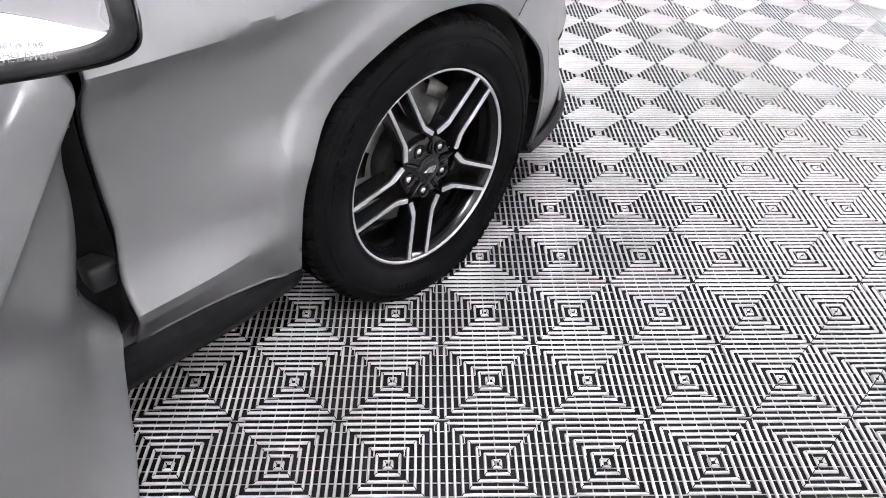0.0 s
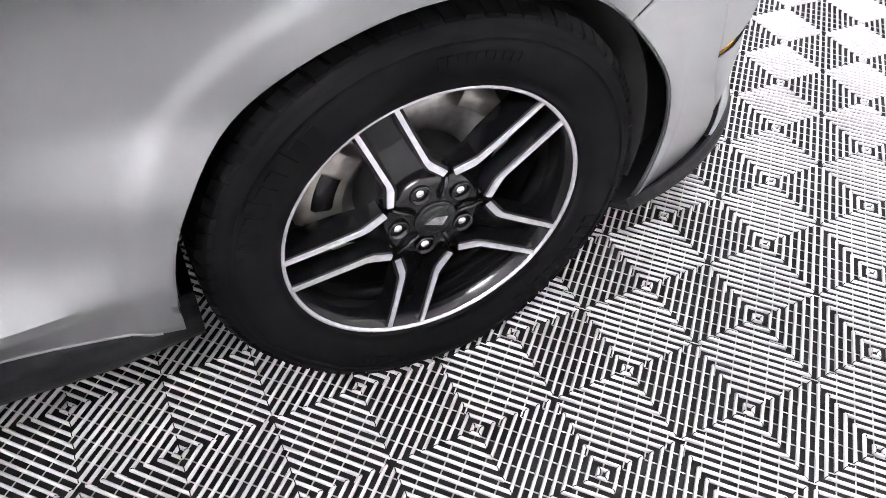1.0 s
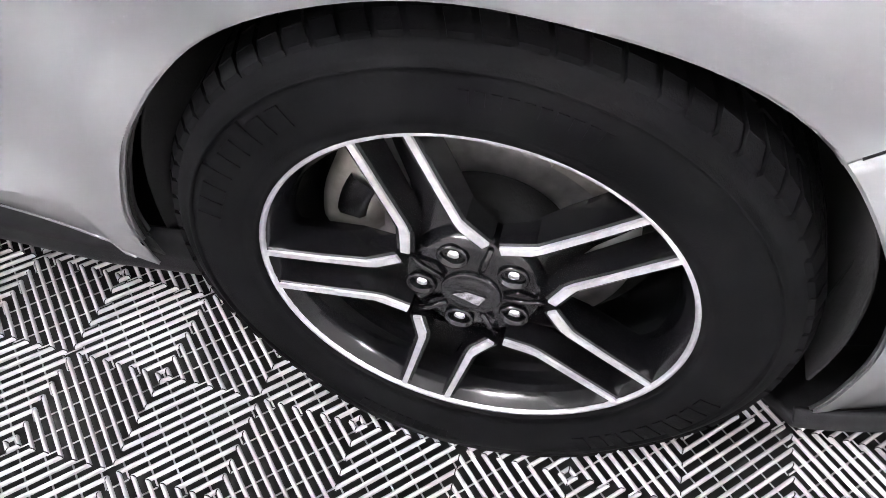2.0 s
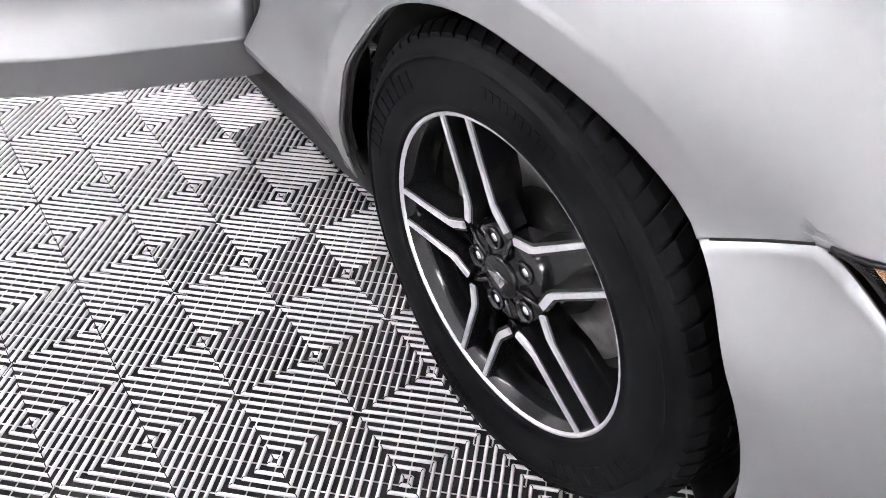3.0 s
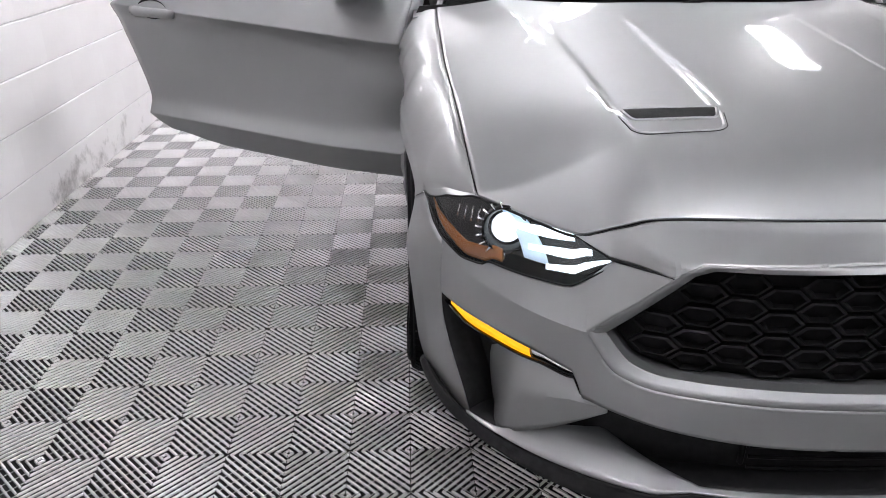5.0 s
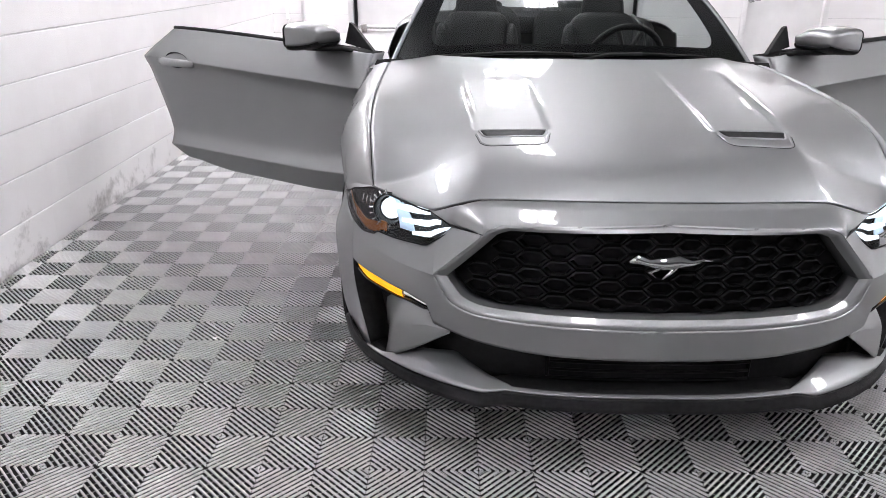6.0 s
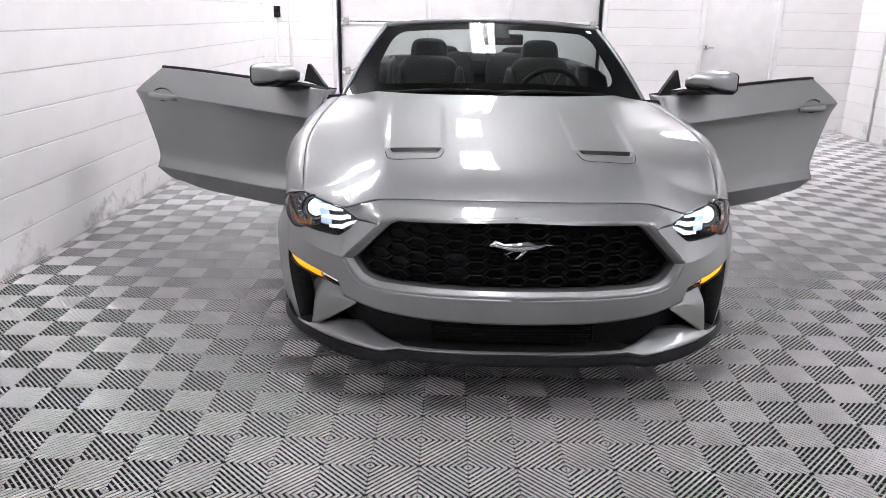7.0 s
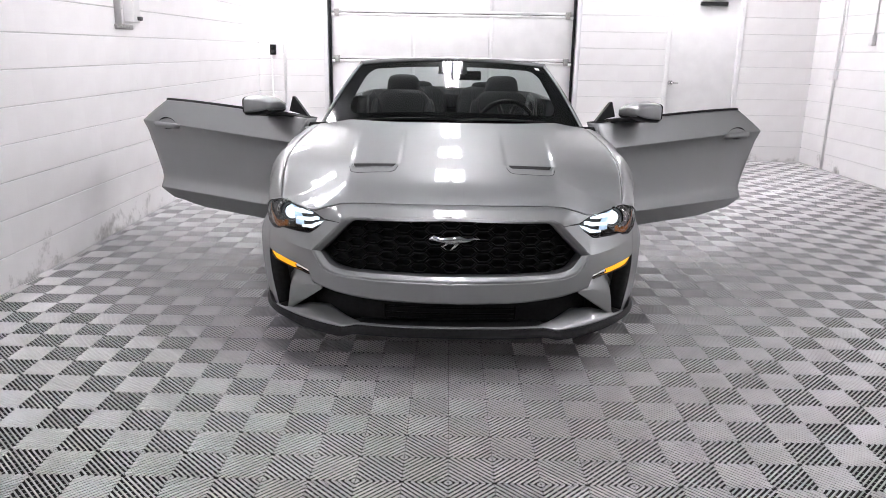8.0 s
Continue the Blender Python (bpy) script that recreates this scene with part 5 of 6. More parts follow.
for s in (-1, 1):
    m = swing(s)

    def opened(d, m=m, s=s):
        v, f = side_of(*d, s)
        return [tuple(m @ Vector(p)) for p in v], f

    def dpart(name, d, mat, parent=None, label="", smooth_=True):
        ob = new(name, mesh_of(name, *opened(d), mat, smooth_))
        ob.parent = parent or car
        if not parent:
            ob.matrix_parent_inverse = car.matrix_basis.inverted()
        if label:
            ob["label"] = label
        return ob
    skin = door_skin()
    door = thick(dpart("door", skin, PAINT, None, "silver car door standing wide open"), 0.006)
    # inner shell and the edge that joins it to the skin
    inner = door_skin(0.085, 24, DOOR_ROWS[::3] + DOOR_ROWS[-1:])
    thick(dpart("door_trim", inner, LEATHER, door, "black inner door trim"), 0.006)

    def edge_line(fn, n, deep=0.082):
        return surface(lambda u, t: tuple(Vector(fn(u)) - Vector((deep * t + 0.003, 0, 0))), span(0, 1, n), (0, 0.5, 1))
    for nm, fn, edge_mat in (("door_edge", lambda u: skin_at(u, 0.272), PAINT), ("door_edge", lambda u: skin_at(0, 0.272 + 0.728 * u), PAINT), ("door_edge", lambda u: skin_at(1, 0.272 + 0.728 * u), PAINT)):
        thick(dpart(nm, edge_line(fn, 40), edge_mat, door), 0.004)
    # belt weatherstrip
    top = [tuple(Vector(skin_at(u, 1.0)) + Vector((-0.006, 0, 0.006))) for u in span(0.12, 1, 30)]
    dpart("weatherstrip", tube_data(top, 0.010, 8), BLACK_PLASTIC, door, "black window weatherstrip")
    # front sail with the mirror's foot
    sail = [(0.822, HINGE_Y + 0.04, 0.958), (0.818, HINGE_Y + 0.205, 0.982), (0.795, HINGE_Y + 0.195, 1.072), (0.795, HINGE_Y + 0.178, 1.066)]
    sail2 = [(x - 0.018, y, z) for x, y, z in sail]
    dpart("sail_panel", (sail + sail2, [(0, 1, 2, 3), (7, 6, 5, 4), (0, 4, 5, 1), (1, 5, 6, 2), (2, 6, 7, 3), (3, 7, 4, 0)]), BLACK_PLASTIC, door, "black triangular sail panel", False)
    # handle: recess cup, pull bar and cap
    hl, hz = 1.27, 0.834
    xo = door_point(hl, hz)[0]
    cup = lathe_data([(-0.016, 0.001), (-0.014, 0.03), (0.0035, 0.046), (0.0045, 0.048)], 32)
    cup = ([(xo + px, HINGE_Y + hl + 0.005 + py * 1.85, hz + 0.009 + pz * 0.86) for px, py, pz in cup[0]], cup[1])
    dpart("handle_cup", cup, BLACK_PLASTIC, door, "recess behind the handle")
    pts = [(xo + o, HINGE_Y + hl + q, hz - 0.002 + e) for q, o, e in ((-0.130, 0.008, -0.004), (-0.10, 0.024, -0.001), (-0.04, 0.031, 0.0), (0.02, 0.032, 0.0), (0.08, 0.029, 0.0), (0.125, 0.012, 0.0))]
    dpart("door_handle", tube_data(pts, [0.011, 0.0145, 0.015, 0.015, 0.017, 0.013], 12, flat=1.35), PAINT, door, "silver pull handle")
    # mirror
    my, mz = HINGE_Y + 0.30, 1.020
    def housing(a, t):
        # a runs round, t from the glass edge to the front of the cap
        ca, sa = math.cos(a), math.sin(a)
        e = 0.32
        hx = 0.137 * math.copysign(abs(ca) ** e, ca)
        hz = 0.059 * math.copysign(abs(sa) ** (e * 1.2), sa)
        taper = 1 - 0.10 * (hx > 0) * (abs(hx) / 0.137)
        if hz > 0:
            taper *= 1 - 0.80 * smooth(0.25, 1.0, -hx / 0.137)
        k = math.sqrt(max(1 - (min(t, 1.0) * 0.985) ** 2.4, 0.0))
        shut = 1.0 if t <= 1 else max((1.15 - t) / 0.15, 0.01)
        hx, hz = hx * shut, hz * shut
        return (0.938 + hx * (0.60 + 0.40 * k) - 0.01 * t, my + 0.05 - 0.15 * min(t, 1.02) - 0.018 * (hx / 0.137), mz + hz * taper * (0.25 + 0.75 * k) + 0.006 * t)
    cap = dpart("mirror", surface(housing, span(0, 2 * math.pi, 49), span(0, 1, 14) + [1.05, 1.10, 1.15]), PAINT, door, "silver door mirror with black base")
    def frame_band(a, t):
        p = housing(a, 0.0)
        c = (0.938, my + 0.05, mz)
        g = 0.995 - 0.15 * t
        return (c[0] + (p[0] - c[0]) * g, p[1] + 0.010 - 0.03 * max(t - 0.75, 0), c[2] + (p[2] - c[2]) * (0.995 - 0.20 * t))
    thick(dpart("mirror_frame", surface(frame_band, span(0, 2 * math.pi, 49), span(0, 1, 5)), BLACK_PLASTIC, door, "black mirror surround"), 0.004)
    def glass_face(a, t):
        p = housing(a, 0.0)
        c = (0.938, my + 0.05, mz)
        return (c[0] + (p[0] - c[0]) * 0.87 * t, p[1] * 1.0 + 0.0025, c[2] + (p[2] - c[2]) * 0.82 * t)
    dpart("mirror_glass", surface(glass_face, span(0, 2 * math.pi, 49), (0.001, 0.5, 1)), MIRROR, door, "clear mirror glass")
    # black lower half and foot
    def skirt(a, t):
        p = housing(a, t)
        return (p[0], p[1], p[2] - 0.003)
    low = surface(skirt, span(math.pi * 1.10, math.pi * 1.90, 28), span(0, 0.98, 10))
    low = ([(x, y - 0.001, z - 0.004) for x, y, z in low[0]], low[1])
    thick(dpart("mirror_base", low, BLACK_PLASTIC, door, "black lower mirror shell"), 0.003)
    foot = [(0.965, my + 0.01, mz - 0.056), (0.93, my - 0.06, mz - 0.056), (0.88, my - 0.13, mz - 0.054), (0.835, my - 0.18, 0.950)]
    dpart("mirror_foot", tube_data(foot, [0.020, 0.024, 0.024, 0.020], 12, flat=0.5), BLACK_PLASTIC, door, "black mirror foot")
    if s < 0:
        # safety wording on the passenger mirror
        for row, line in enumerate(("OBJECTS IN MIRROR ARE", "CLOSER THAN THEY APPEAR")):
            cu = bpy.data.curves.new("mirror_wording", "FONT")
            cu.body, cu.size, cu.align_x = line, 0.0078, "CENTER"
            cu.materials.append(WORDING)
            ob = new("mirror_wording", cu)
            ob.parent = door
            ob["label"] = "small grey safety wording on the glass"
            ob.matrix_basis = m @ Matrix.Translation((-0.955, my + 0.0545 + 0.0006, mz - 0.033 - 0.0100 * row)) @ Matrix.Rotation(radians(180), 4, "Z") @ Matrix.Rotation(radians(90), 4, "X")
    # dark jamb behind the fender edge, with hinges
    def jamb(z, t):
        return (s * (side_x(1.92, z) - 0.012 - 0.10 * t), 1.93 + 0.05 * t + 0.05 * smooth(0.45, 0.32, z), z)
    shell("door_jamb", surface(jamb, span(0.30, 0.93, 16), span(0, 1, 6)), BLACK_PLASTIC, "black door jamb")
    for z in (0.45, 0.74):
        part("hinge", box_mesh("hinge", (0.05, 0.06, 0.05), GREY_PLASTIC, 0.008, 2, (s * 0.85, 1.955, z)), car)

# ---- windscreen, cabin and rear body ----
WS_BASE = curve([(0.0, 1.80), (0.35, 1.83), (0.60, 1.89), (0.80, 1.985)])
WS_TOP = curve([(0.0, 2.36), (0.30, 2.375), (0.50, 2.41), (0.60, 2.45)])


def screen(u, t, sink=0.0):
    """u: -1 to 1 across, t: 0 at the cowl, 1 at the header."""
    a = abs(u)
    xb, xt = 0.795 * a, 0.605 * a
    yb, yt = WS_BASE(xb), WS_TOP(xt)
    zb, zt = 0.958 - 0.035 * a ** 2, 1.305 - 0.034 * a ** 2.2
    x = xb + (xt - xb) * t
    y = yb + (yt - yb) * t
    z = zb + (zt - zb) * t + 0.022 * math.sin(math.pi * t)
    return (math.copysign(x, u), y + sink * 0.5, z - sink * 0.85)


ws = part("windscreen", mesh_of("windscreen", *surface(lambda u, t: screen(u, t), span(0.99, -0.99, 41), span(0.0, 0.985, 15)), WINDSCREEN), car, "tinted raked windscreen")
ws.visible_shadow = False
# black printed border behind the glass
def border(u0, u1, t0, t1, nu, nv):
    return surface(lambda u, t: screen(u, t, 0.004), span(u0, u1, nu), span(t0, t1, nv))


bd = join(border(-0.99, 0.99, 0.0, 0.13, 41, 3), border(-0.99, 0.99, 0.86, 0.985, 41, 3), border(-0.99, -0.84, 0.13, 0.86, 5, 12), border(0.84, 0.99, 0.13, 0.86, 5, 12), border(-0.14, 0.14, 0.72, 0.86, 8, 4))
for su in (-1, 1):
    for tc, way in ((0.86, -1), (0.13, 1)):
        # rounded inner corners of the border
        def fillet(a, k):
            u, t = su * (0.75 + 0.09 * math.cos(a)), tc + way * 0.17 * (1 - math.sin(a))
            return screen(u + (su * 0.841 - u) * k, t + (tc - way * 0.002 - t) * k, 0.004)
        bd = join(bd, surface(fillet, span(0, math.pi / 2, 9), (0, 0.5, 1)))
part("glass_border", mesh_of("glass_border", *bd, BLACK_GLOSS), ws, "black printed glass edge")
sticker = surface(lambda u, t: screen(u, t, -0.002), span(0.855, 0.90, 3), span(0.885, 0.93, 3))
part("sticker", mesh_of("sticker", *sticker, WHITE_METAL), ws, "small pale sticker in the upper corner")
# painted frame: two pillars and the header
path_l = [screen(-0.995, t) for t in span(-0.06, 1.0, 14)]
path_r = [screen(0.995, t) for t in span(-0.06, 1.0, 14)]
for p in (path_l, path_r):
    part("pillar", mesh_of("pillar", *tube_data(p, 0.010, 12, flat=1.0), PAINT), car, "silver windscreen pillar")
head = [screen(u, 1.0) for u in span(-1.0, 1.0, 33)]
part("header", mesh_of("header", *tube_data([(x, y + 0.012, z + 0.002) for x, y, z in head], 0.018, 12, flat=0.8), PAINT), car, "silver windscreen header")
for s in (-1, 1):
    sp_ = [screen(s * 0.995, t) for t in span(-0.02, 1.0, 14)]
    part("pillar_seal", mesh_of("pillar_seal", *tube_data([(x * 0.965, y + 0.03, z - 0.012) for x, y, z in sp_], 0.02, 8), BLACK_PLASTIC), car)
    # rear end of the fender below the pillar
    def plenum(y, t):
        x0, z0 = SEAM_X(y) - 0.01, SEAM_Z(y) - 0.006
        return (s * (x0 - 0.10 * t), y, z0 + 0.012 * t)
    shell("cowl_corner", surface(plenum, span(1.85, 2.06, 8), span(-0.9, 1, 8)), PAINT)
# wiper cowl
def cowl_all(u, t):
    x = 0.79 * u
    yh = HOOD_REAR(abs(x)) - 0.01
    p0 = (x, yh, hood_z(x, yh) - 0.014)
    p1 = screen(u * 0.99, 0.0, 0.008)
    return tuple(p0[i] + (p1[i] - p0[i]) * t for i in range(3))


shell("wiper_cowl", surface(cowl_all, span(-1, 1, 33), span(0, 1, 4)), BLACK_PLASTIC, "black cowl panel")
for x0, x1 in ((-0.60, -0.02), (-0.02, 0.56)):
    pts = []
    for k in range(9):
        a = k / 8
        u = (x0 + (x1 - x0) * a) / 0.78
        p = screen(u, 0.012 + 0.018 * math.sin(math.pi * a * 0.8), -0.008)
        pts.append(p)
    wp = part("wiper", mesh_of("wiper", *tube_data(pts, 0.006, 8), BLACK_PLASTIC), car, "black wiper")
    mid = Vector(pts[4])
    end = Vector(pts[0]) + Vector((0, -0.05, -0.02))
    part("wiper_arm", mesh_of("wiper_arm", *tube_data([tuple(mid + Vector((0, -0.006, 0.002))), tuple(Vector(pts[2]) + Vector((0, -0.02, 0.0))), tuple(end)], 0.007, 8), BLACK_PLASTIC), wp)
# rear-view mirror
rv = part("rear_view_mirror", box_mesh("rear_view_mirror", (0.24, 0.03, 0.062), BLACK_PLASTIC, 0.013, 3, (0.07, 2.47, 1.205)), car, "black interior mirror")
part("mirror_stalk", mesh_of("mirror_stalk", *tube_data([(0.03, 2.33, 1.245), (0.05, 2.42, 1.225), (0.07, 2.46, 1.21)], [0.03, 0.022, 0.012], 10), BLACK_PLASTIC), rv)
part("antenna", mesh_of("antenna", *tube_data([(-0.62, 2.46, 1.21), (-0.625, 2.50, 1.262)], 0.003, 6), BLACK_PLASTIC), car)

# dashboard and floor of the cabin
def dash(u, t):
    x = 0.76 * u
    prof = [(1.86, 0.935), (2.05, 0.945), (2.24, 0.942), (2.36, 0.915), (2.42, 0.86), (2.40, 0.70), (2.30, 0.52), (2.20, 0.35)]
    k = min(int(t), 6)
    fr = t - k
    y = prof[k][0] + (prof[k + 1][0] - prof[k][0]) * fr
    z = prof[k][1] + (prof[k + 1][1] - prof[k][1]) * fr
    hump = 0.03 * math.exp(-((x - 0.37) / 0.16) ** 2) * (1 if 1.5 < t < 4.5 else 0) * math.sin(math.pi * min(max((t - 1.5) / 3, 0), 1))
    return (x, y + 0.06 * u * u * (t < 4), z + hump - 0.03 * u * u)


shell("dashboard", surface(dash, span(-1, 1, 41), span(0, 7, 43)), LEATHER, "black padded dashboard", 0.006)
part("cabin_floor", box_mesh("cabin_floor", (1.36, 1.75, 0.05), LINER, 0.01, 1, (0, 2.95, 0.30)), car, "black carpet")
part("firewall", box_mesh("firewall", (1.56, 0.05, 0.60), LINER, 0.01, 1, (0, 2.02, 0.60)), car)
part("console", box_mesh("console", (0.24, 1.15, 0.26), LEATHER, 0.03, 3, (0, 2.88, 0.45)), car, "black centre console")
# steering wheel
sw_c, sw_m = Vector((0.37, 2.55, 0.875)), Matrix.Rotation(radians(-64), 4, "X")
ring = [tuple(sw_c + (sw_m @ Vector((0.185 * math.cos(a), 0.185 * math.sin(a), 0)))) for a in [2 * math.pi * k / 40 for k in range(40)]]
sw = part("steering_wheel", mesh_of("steering_wheel", *tube_data(ring, 0.016, 10, True), LEATHER), car, "black leather steering wheel")
part("hub", box_mesh("hub", (0.15, 0.05, 0.12), LEATHER, 0.02, 3, tuple(sw_c)), sw)
for a in (0, 180, 250, 290):
    e = sw_c + (sw_m @ Vector((0.18 * math.cos(radians(a)), 0.18 * math.sin(radians(a)), 0)))
    part("spoke", mesh_of("spoke", *tube_data([tuple(sw_c), tuple(e)], 0.014, 8), GREY_PLASTIC), sw)
part("column", mesh_of("column", *tube_data([tuple(sw_c), (0.37, 2.35, 0.85)], 0.04, 10), LEATHER), sw)


def puffed(cx, cy, cz, sx, sy, sz, tilt=0.0, e=0.5, top=1.0):
    """A cushion with rounded, slightly swollen sides."""
    v, f = [], []
    n, m = 24, 14
    for i in range(n):
        a = 2 * math.pi * i / n
        for j in range(m + 1):
            b = -math.pi / 2 + math.pi * j / m
            ca, sa, cb, sb = math.cos(a), math.sin(a), math.cos(b), math.sin(b)
            pw = lambda q, k: math.copysign(abs(q) ** k, q)
            z = sz / 2 * pw(sb, e)
            w = 1 + (top - 1) * (z / sz + 0.5)
            p = Vector((sx / 2 * pw(ca, e) * pw(cb, e) * w, sy / 2 * pw(sa, e) * pw(cb, e), z))
            p = Matrix.Rotation(tilt, 3, "X") @ p
            v.append((cx + p.x, cy + p.y, cz + p.z))
    for i in range(n):
        for j in range(m):
            a, b = i * (m + 1), ((i + 1) % n) * (m + 1)
            f.append((a + j, a + j + 1, b + j + 1, b + j))
    return v, f


def car_seat(x):
    seat = part("front_seat", mesh_of("front_seat", *puffed(x, 2.92, 0.46, 0.52, 0.54, 0.18, radians(6)), LEATHER), car, "black leather front seat")
    part("seat_back", mesh_of("seat_back", *puffed(x, 3.20, 0.78, 0.50, 0.15, 0.60, radians(-17), 0.5, 0.86), LEATHER), seat)
    for q in (-1, 1):
        part("bolster", mesh_of("bolster", *puffed(x + q * 0.205, 3.165, 0.76, 0.10, 0.17, 0.50, radians(-17), 0.7, 0.9), LEATHER), seat)
    part("headrest", mesh_of("headrest", *puffed(x, 3.30, 1.085, 0.27, 0.11, 0.19, radians(-10), 0.55, 0.88), LEATHER), seat, "black headrest with light stitching")
    for q in (-1, 1):
        part("headrest_post", mesh_of("headrest_post", *tube_data([(x + q * 0.06, 3.275, 0.98), (x + q * 0.06, 3.285, 1.06)], 0.007, 8), CHROME), seat)
    part("stitching", mesh_of("stitching", *tube_data([(x + 0.10 * math.cos(a), 3.236 + 0.010 * abs(math.cos(a)), 1.075 + 0.07 * math.sin(a)) for a in span(-0.2, math.pi + 0.2, 18)], 0.0012, 6), GREY_PLASTIC), seat)


car_seat(-0.375)
car_seat(0.385)
rear_seat = part("rear_seat", mesh_of("rear_seat", *puffed(0, 3.66, 0.56, 1.15, 0.48, 0.18, radians(8)), LEATHER), car, "black leather rear bench")
for x in (-0.30, 0.30):
    part("seat_back", mesh_of("seat_back", *puffed(x, 3.90, 0.82, 0.54, 0.14, 0.52, radians(-18), 0.5, 0.95), LEATHER), rear_seat)
    part("headrest", mesh_of("headrest", *puffed(x, 3.97, 1.06, 0.26, 0.09, 0.09, radians(-12), 0.6), LEATHER), rear_seat)
for s in (-1, 1):
    # inner quarter trim and the folded top's side
    part("quarter_trim", mesh_of("quarter_trim", *puffed(s * 0.70, 3.85, 0.84, 0.14, 0.85, 0.34, 0, 0.4), LEATHER), car, "black inner quarter trim")
    belt = [(s * 0.66, 3.30, 0.86), (s * 0.665, 3.42, 0.99), (s * 0.64, 3.60, 1.03)]
    part("seat_belt_guide", mesh_of("seat_belt_guide", *tube_data(belt, 0.012, 8), GREY_PLASTIC), car)


def folded(u, t):
    x = 0.70 * u
    prof = [(3.98, 0.88), (4.00, 0.99), (4.08, 1.035), (4.25, 1.04), (4.40, 1.01), (4.46, 0.96)]
    k = min(int(t), 4)
    fr = t - k
    y = prof[k][0] + (prof[k + 1][0] - prof[k][0]) * fr
    z = prof[k][1] + (prof[k + 1][1] - prof[k][1]) * fr
    return (x, y - 0.30 * smooth(0.6, 1, abs(u)) * (1 - t / 5), z - 0.03 * u * u + 0.006 * math.sin(9 * x + 3 * t))


shell("folded_top", surface(folded, span(-1, 1, 41), span(0, 5, 31)), CLOTH, "folded black fabric soft top", 0.01)

# rear quarters, deck and tail
Z_BELT = curve([(3.36, 1.005), (3.7, 1.005), (4.1, 1.0), (4.6, 0.995), (5.0, 0.985), (5.12, 0.97)])


def quarter_data():
    dat = []
    y0, y1 = 3.44, 5.11
    archz = lambda y: AZ + math.sqrt(max(ARCH ** 2 - (y - RY) ** 2, 0.0))

    def wall(y, t, lo):
        z = lo + (Z_BELT(y) - 0.06 - lo) * t
        return (side_x(y, z) + 0.012 * smooth(3.4, 3.9, y), y, z)
    low = lambda y: 0.272 if y < RY else 0.30
    ya, yb = RY - ARCH, RY + ARCH
    def fr(y, t):
        z = low(y) + (Z_BELT(y) - 0.06 - low(y)) * t
        k = (y - y0) / (ya - y0)
        yy = y + (1 - k) * (DOOR_REAR(min(z, 1.05)) - 1.50)
        return (side_x(yy, z) + 0.012 * smooth(3.4, 3.9, yy), yy, z)
    dat.append(surface(fr, span(y0, ya, 8), span(0, 1, 24)))
    cols = [RY - ARCH * math.cos(math.pi * i / 40) for i in range(41)]
    dat.append(surface(lambda y, t: wall(y, t, archz(y)), cols, span(0, 1, 20)))
    dat.append(surface(lambda y, t: wall(y, t, low(y)), span(yb, y1, 30), span(0, 1, 24)))
    def roll(y, t):
        z = Z_BELT(y) - 0.06
        x = side_x(y, z) + 0.012 * smooth(3.4, 3.9, y)
        return (x - 0.15 * t ** 1.3 * min(1, x / 0.4), y, z + 0.06 * math.sin(t * math.pi / 2))
    dat.append(surface(roll, span(y0, y1, 40), span(0, 1, 8)))
    return join(*dat)


qd = quarter_data()
for s in (-1, 1):
    shell("rear_quarter", side_of(*qd, s), PAINT, "silver rear quarter panel")


def deck(u, y):
    z = Z_BELT(y) - 0.06
    x = (side_x(y, z) + 0.012 * smooth(3.4, 3.9, y))
    x = (x - 0.15 * min(1, x / 0.4)) * u
    return (x, y, Z_BELT(y) - 0.002 + 0.012 * (1 - u * u))


shell("trunk_lid", surface(deck, span(-1, 1, 25), span(4.42, 5.10, 20)), PAINT, "silver trunk lid")
tail = surface(lambda u, z: (0.62 * u, 5.105 + 0.012 * (1 - u * u) - 0.03 * smooth(0.7, 0.96, z), z), span(-1, 1, 21), span(0.28, 0.965, 14))
shell("rear_bumper", tail, PAINT, "silver rear bumper")
for s in (-1, 1):
    for k in range(3):
        part("tail_light", box_mesh("tail_light", (0.05, 0.02, 0.16), AMBER_DULL, 0.008, 2, (s * (0.40 + 0.075 * k), 5.115, 0.80)), car, "dark red tail light")

# ---- floor tiles: each is four squares of diagonal ribs over thin cross bars ----
SQ = 0.1524
PITCH = SQ * math.sqrt(2) / 14


def rib(u, half, w, d, z1, z0, cx, cy):
    """A straight bar along the diagonal d = +1 or -1 of a square at (cx, cy)."""
    r = 0.70711
    v = []
    for z, grow in ((z1, 0.0), (z0, 0.0008)):
        for uu in (u - w / 2 - grow, u + w / 2 + grow):
            L = half - abs(uu) if abs(uu) < half else 0.0005
            for s in (-1, 1):
                t = s * max(L, 0.0005)
                v.append((cx + (t + uu) * r, cy + (t - uu) * r * d, z))
    return v, [(0, 1, 3, 2), (0, 4, 5, 1), (2, 3, 7, 6), (0, 2, 6, 4), (1, 5, 7, 3)]


ROUND = [(-1.0, -0.0054), (-0.86, -0.0032), (-0.72, -0.0013), (-0.52, -0.0004), (0.0, 0.0), (0.52, -0.0004), (0.72, -0.0013), (0.86, -0.0032), (1.0, -0.0054)]


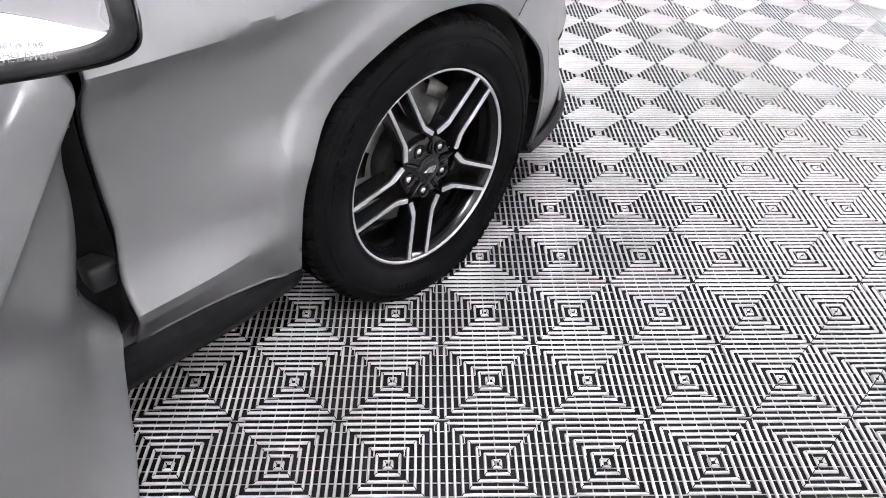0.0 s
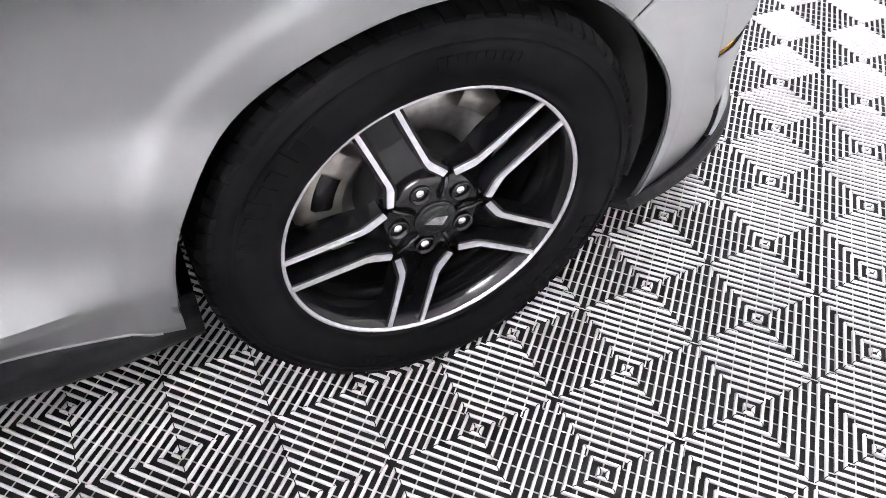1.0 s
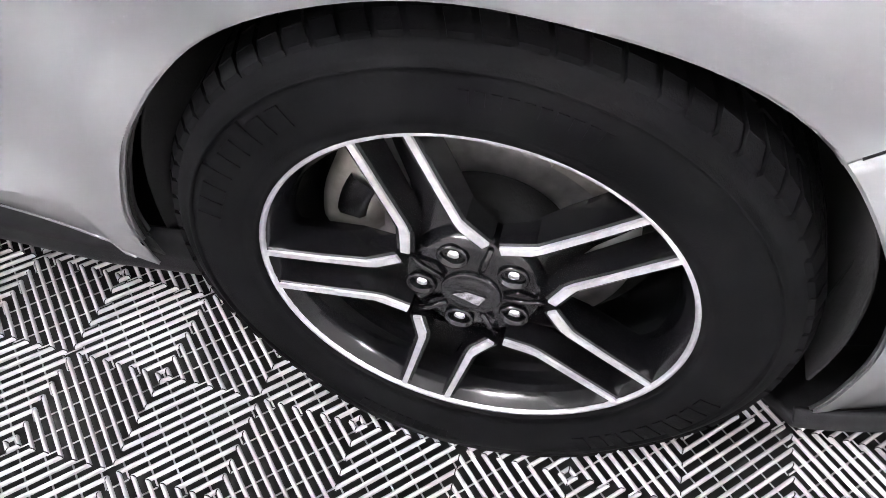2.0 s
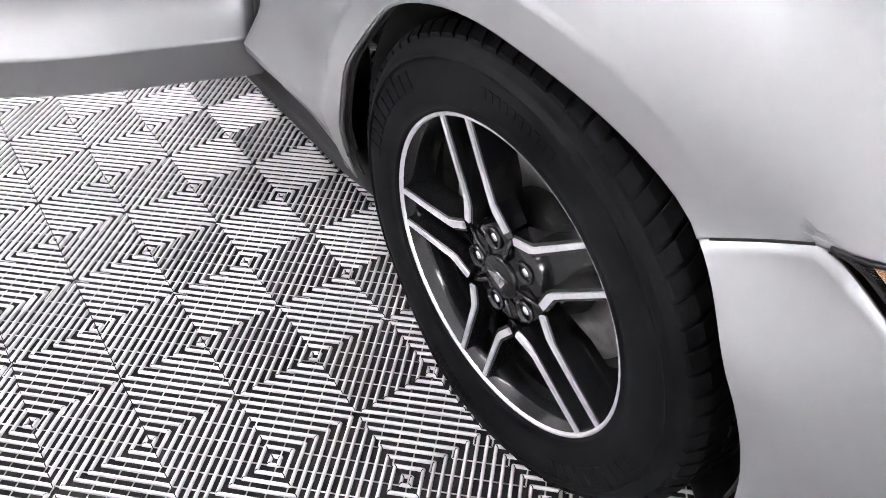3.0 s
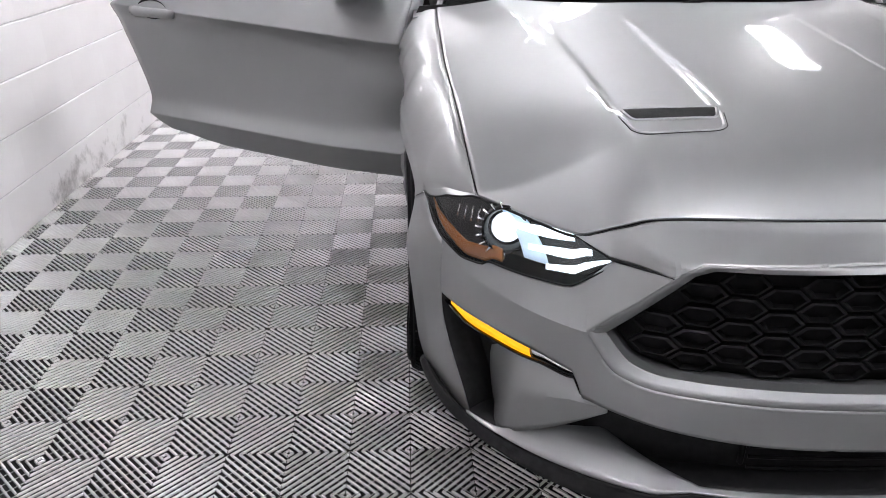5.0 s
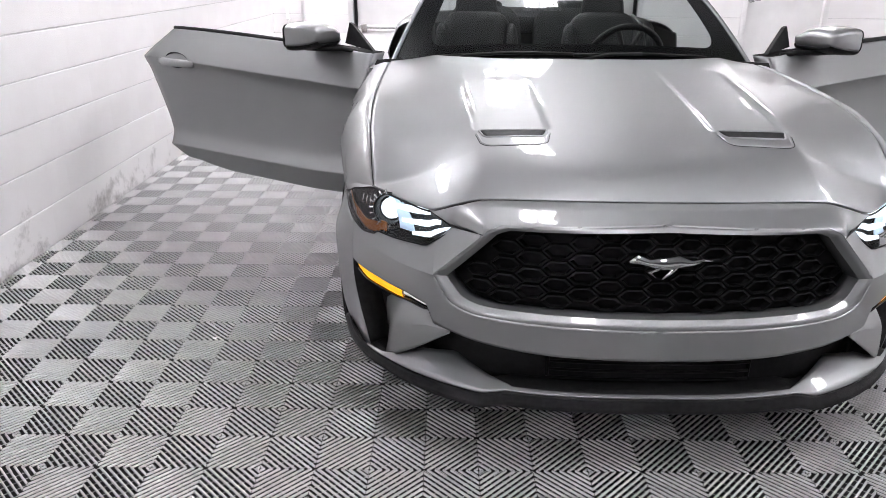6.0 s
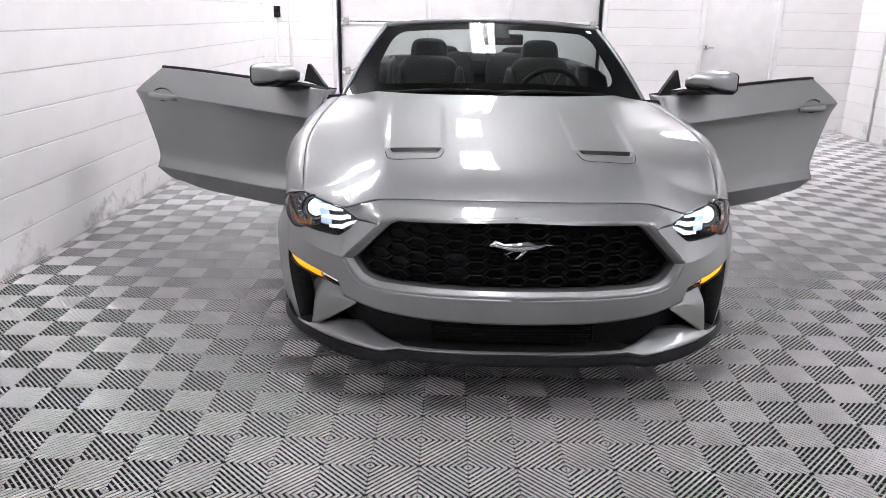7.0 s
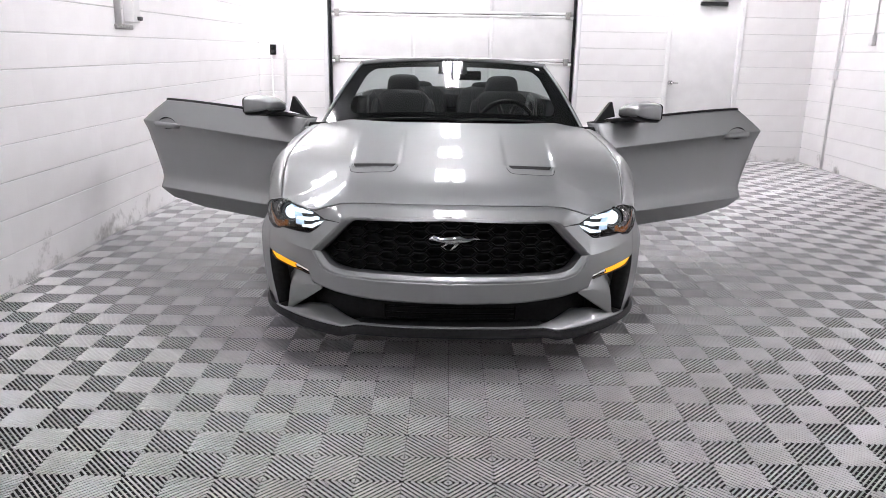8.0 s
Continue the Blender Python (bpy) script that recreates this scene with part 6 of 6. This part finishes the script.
def round_rib(u, half, w, d, cx, cy):
    """A rib with a rounded back."""
    r = 0.70711
    v = []
    for k, z in ROUND:
        uu = u + k * w / 2
        L = max(half - abs(uu), 0.0005)
        for s in (-1, 1):
            v.append((cx + (s * L + uu) * r, cy + (s * L - uu) * r * d, z))
    n = len(ROUND)
    f = [(2 * i, 2 * i + 1, 2 * i + 3, 2 * i + 2) for i in range(n - 1)]
    return v, [q[::-1] for q in f] if d > 0 else f


def tile_data():
    half = SQ * 0.70711 - 0.0012
    parts = []
    for i in (0, 1):
        for j in (0, 1):
            cx, cy = (i - 0.5) * SQ, (j - 0.5) * SQ
            d = -1 if (i + j) % 2 == 0 else 1
            for k in range(14):
                parts.append(round_rib(-SQ * 0.70711 + PITCH * (k + 0.5), half, 0.0062, d, cx, cy))
            for k in range(7):
                parts.append(rib(-SQ * 0.70711 + 2 * PITCH * (k + 0.5), half, 0.0011, -d, -0.0200, -0.0210, cx, cy))
    return join(*parts)


tile_v, tile_f = tile_data()
tile_mesh = mesh_of("tile", tile_v, tile_f, TILE_PVC, True)
TW = 2 * SQ
cells = []
for i in range(int(XL / TW) - 2, int(XR / TW) + 2):
    for j in range(int(YF / TW) - 2, int(YB / TW) + 2):
        cx, cy = (i + 0.5) * TW, j * TW
        if XL - 0.1 < cx < XR + 0.1 and YF - 0.1 < cy < YB + 0.1:
            cells.append((cx, cy))
near = sorted(cells, key=lambda c: (max(abs(c[0] + 1.3) / 1.15, abs(c[1] - 0.75) / 2.3)))[:300]
near_set = set(near)
for cx, cy in near:
    ob = new("tile", tile_mesh)
    ob.parent = subfloor
    ob.matrix_basis = Matrix.Translation((cx, cy, 0)) @ Matrix.Rotation(math.pi * random.randint(0, 1), 4, "Z")
rest = [c for c in cells if c not in near_set]
pv = np.array(tile_v)
allv = np.concatenate([pv + (cx, cy, 0) for cx, cy in rest])
nf = np.array(tile_f)
allf = np.concatenate([nf + k * len(pv) for k in range(len(rest))])
me = bpy.data.meshes.new("tiles")
me.vertices.add(len(allv))
me.vertices.foreach_set("co", allv.ravel())
me.loops.add(allf.size)
me.loops.foreach_set("vertex_index", allf.ravel())
me.polygons.add(len(allf))
me.polygons.foreach_set("loop_start", np.arange(0, allf.size, 4))
me.materials.append(TILE_PVC)
me.update(calc_edges=True)
me.polygons.foreach_set("use_smooth", [True] * len(me.polygons))
ob = new("tiles", me)
ob.parent = subfloor
tagged(ob, kind="stuff")
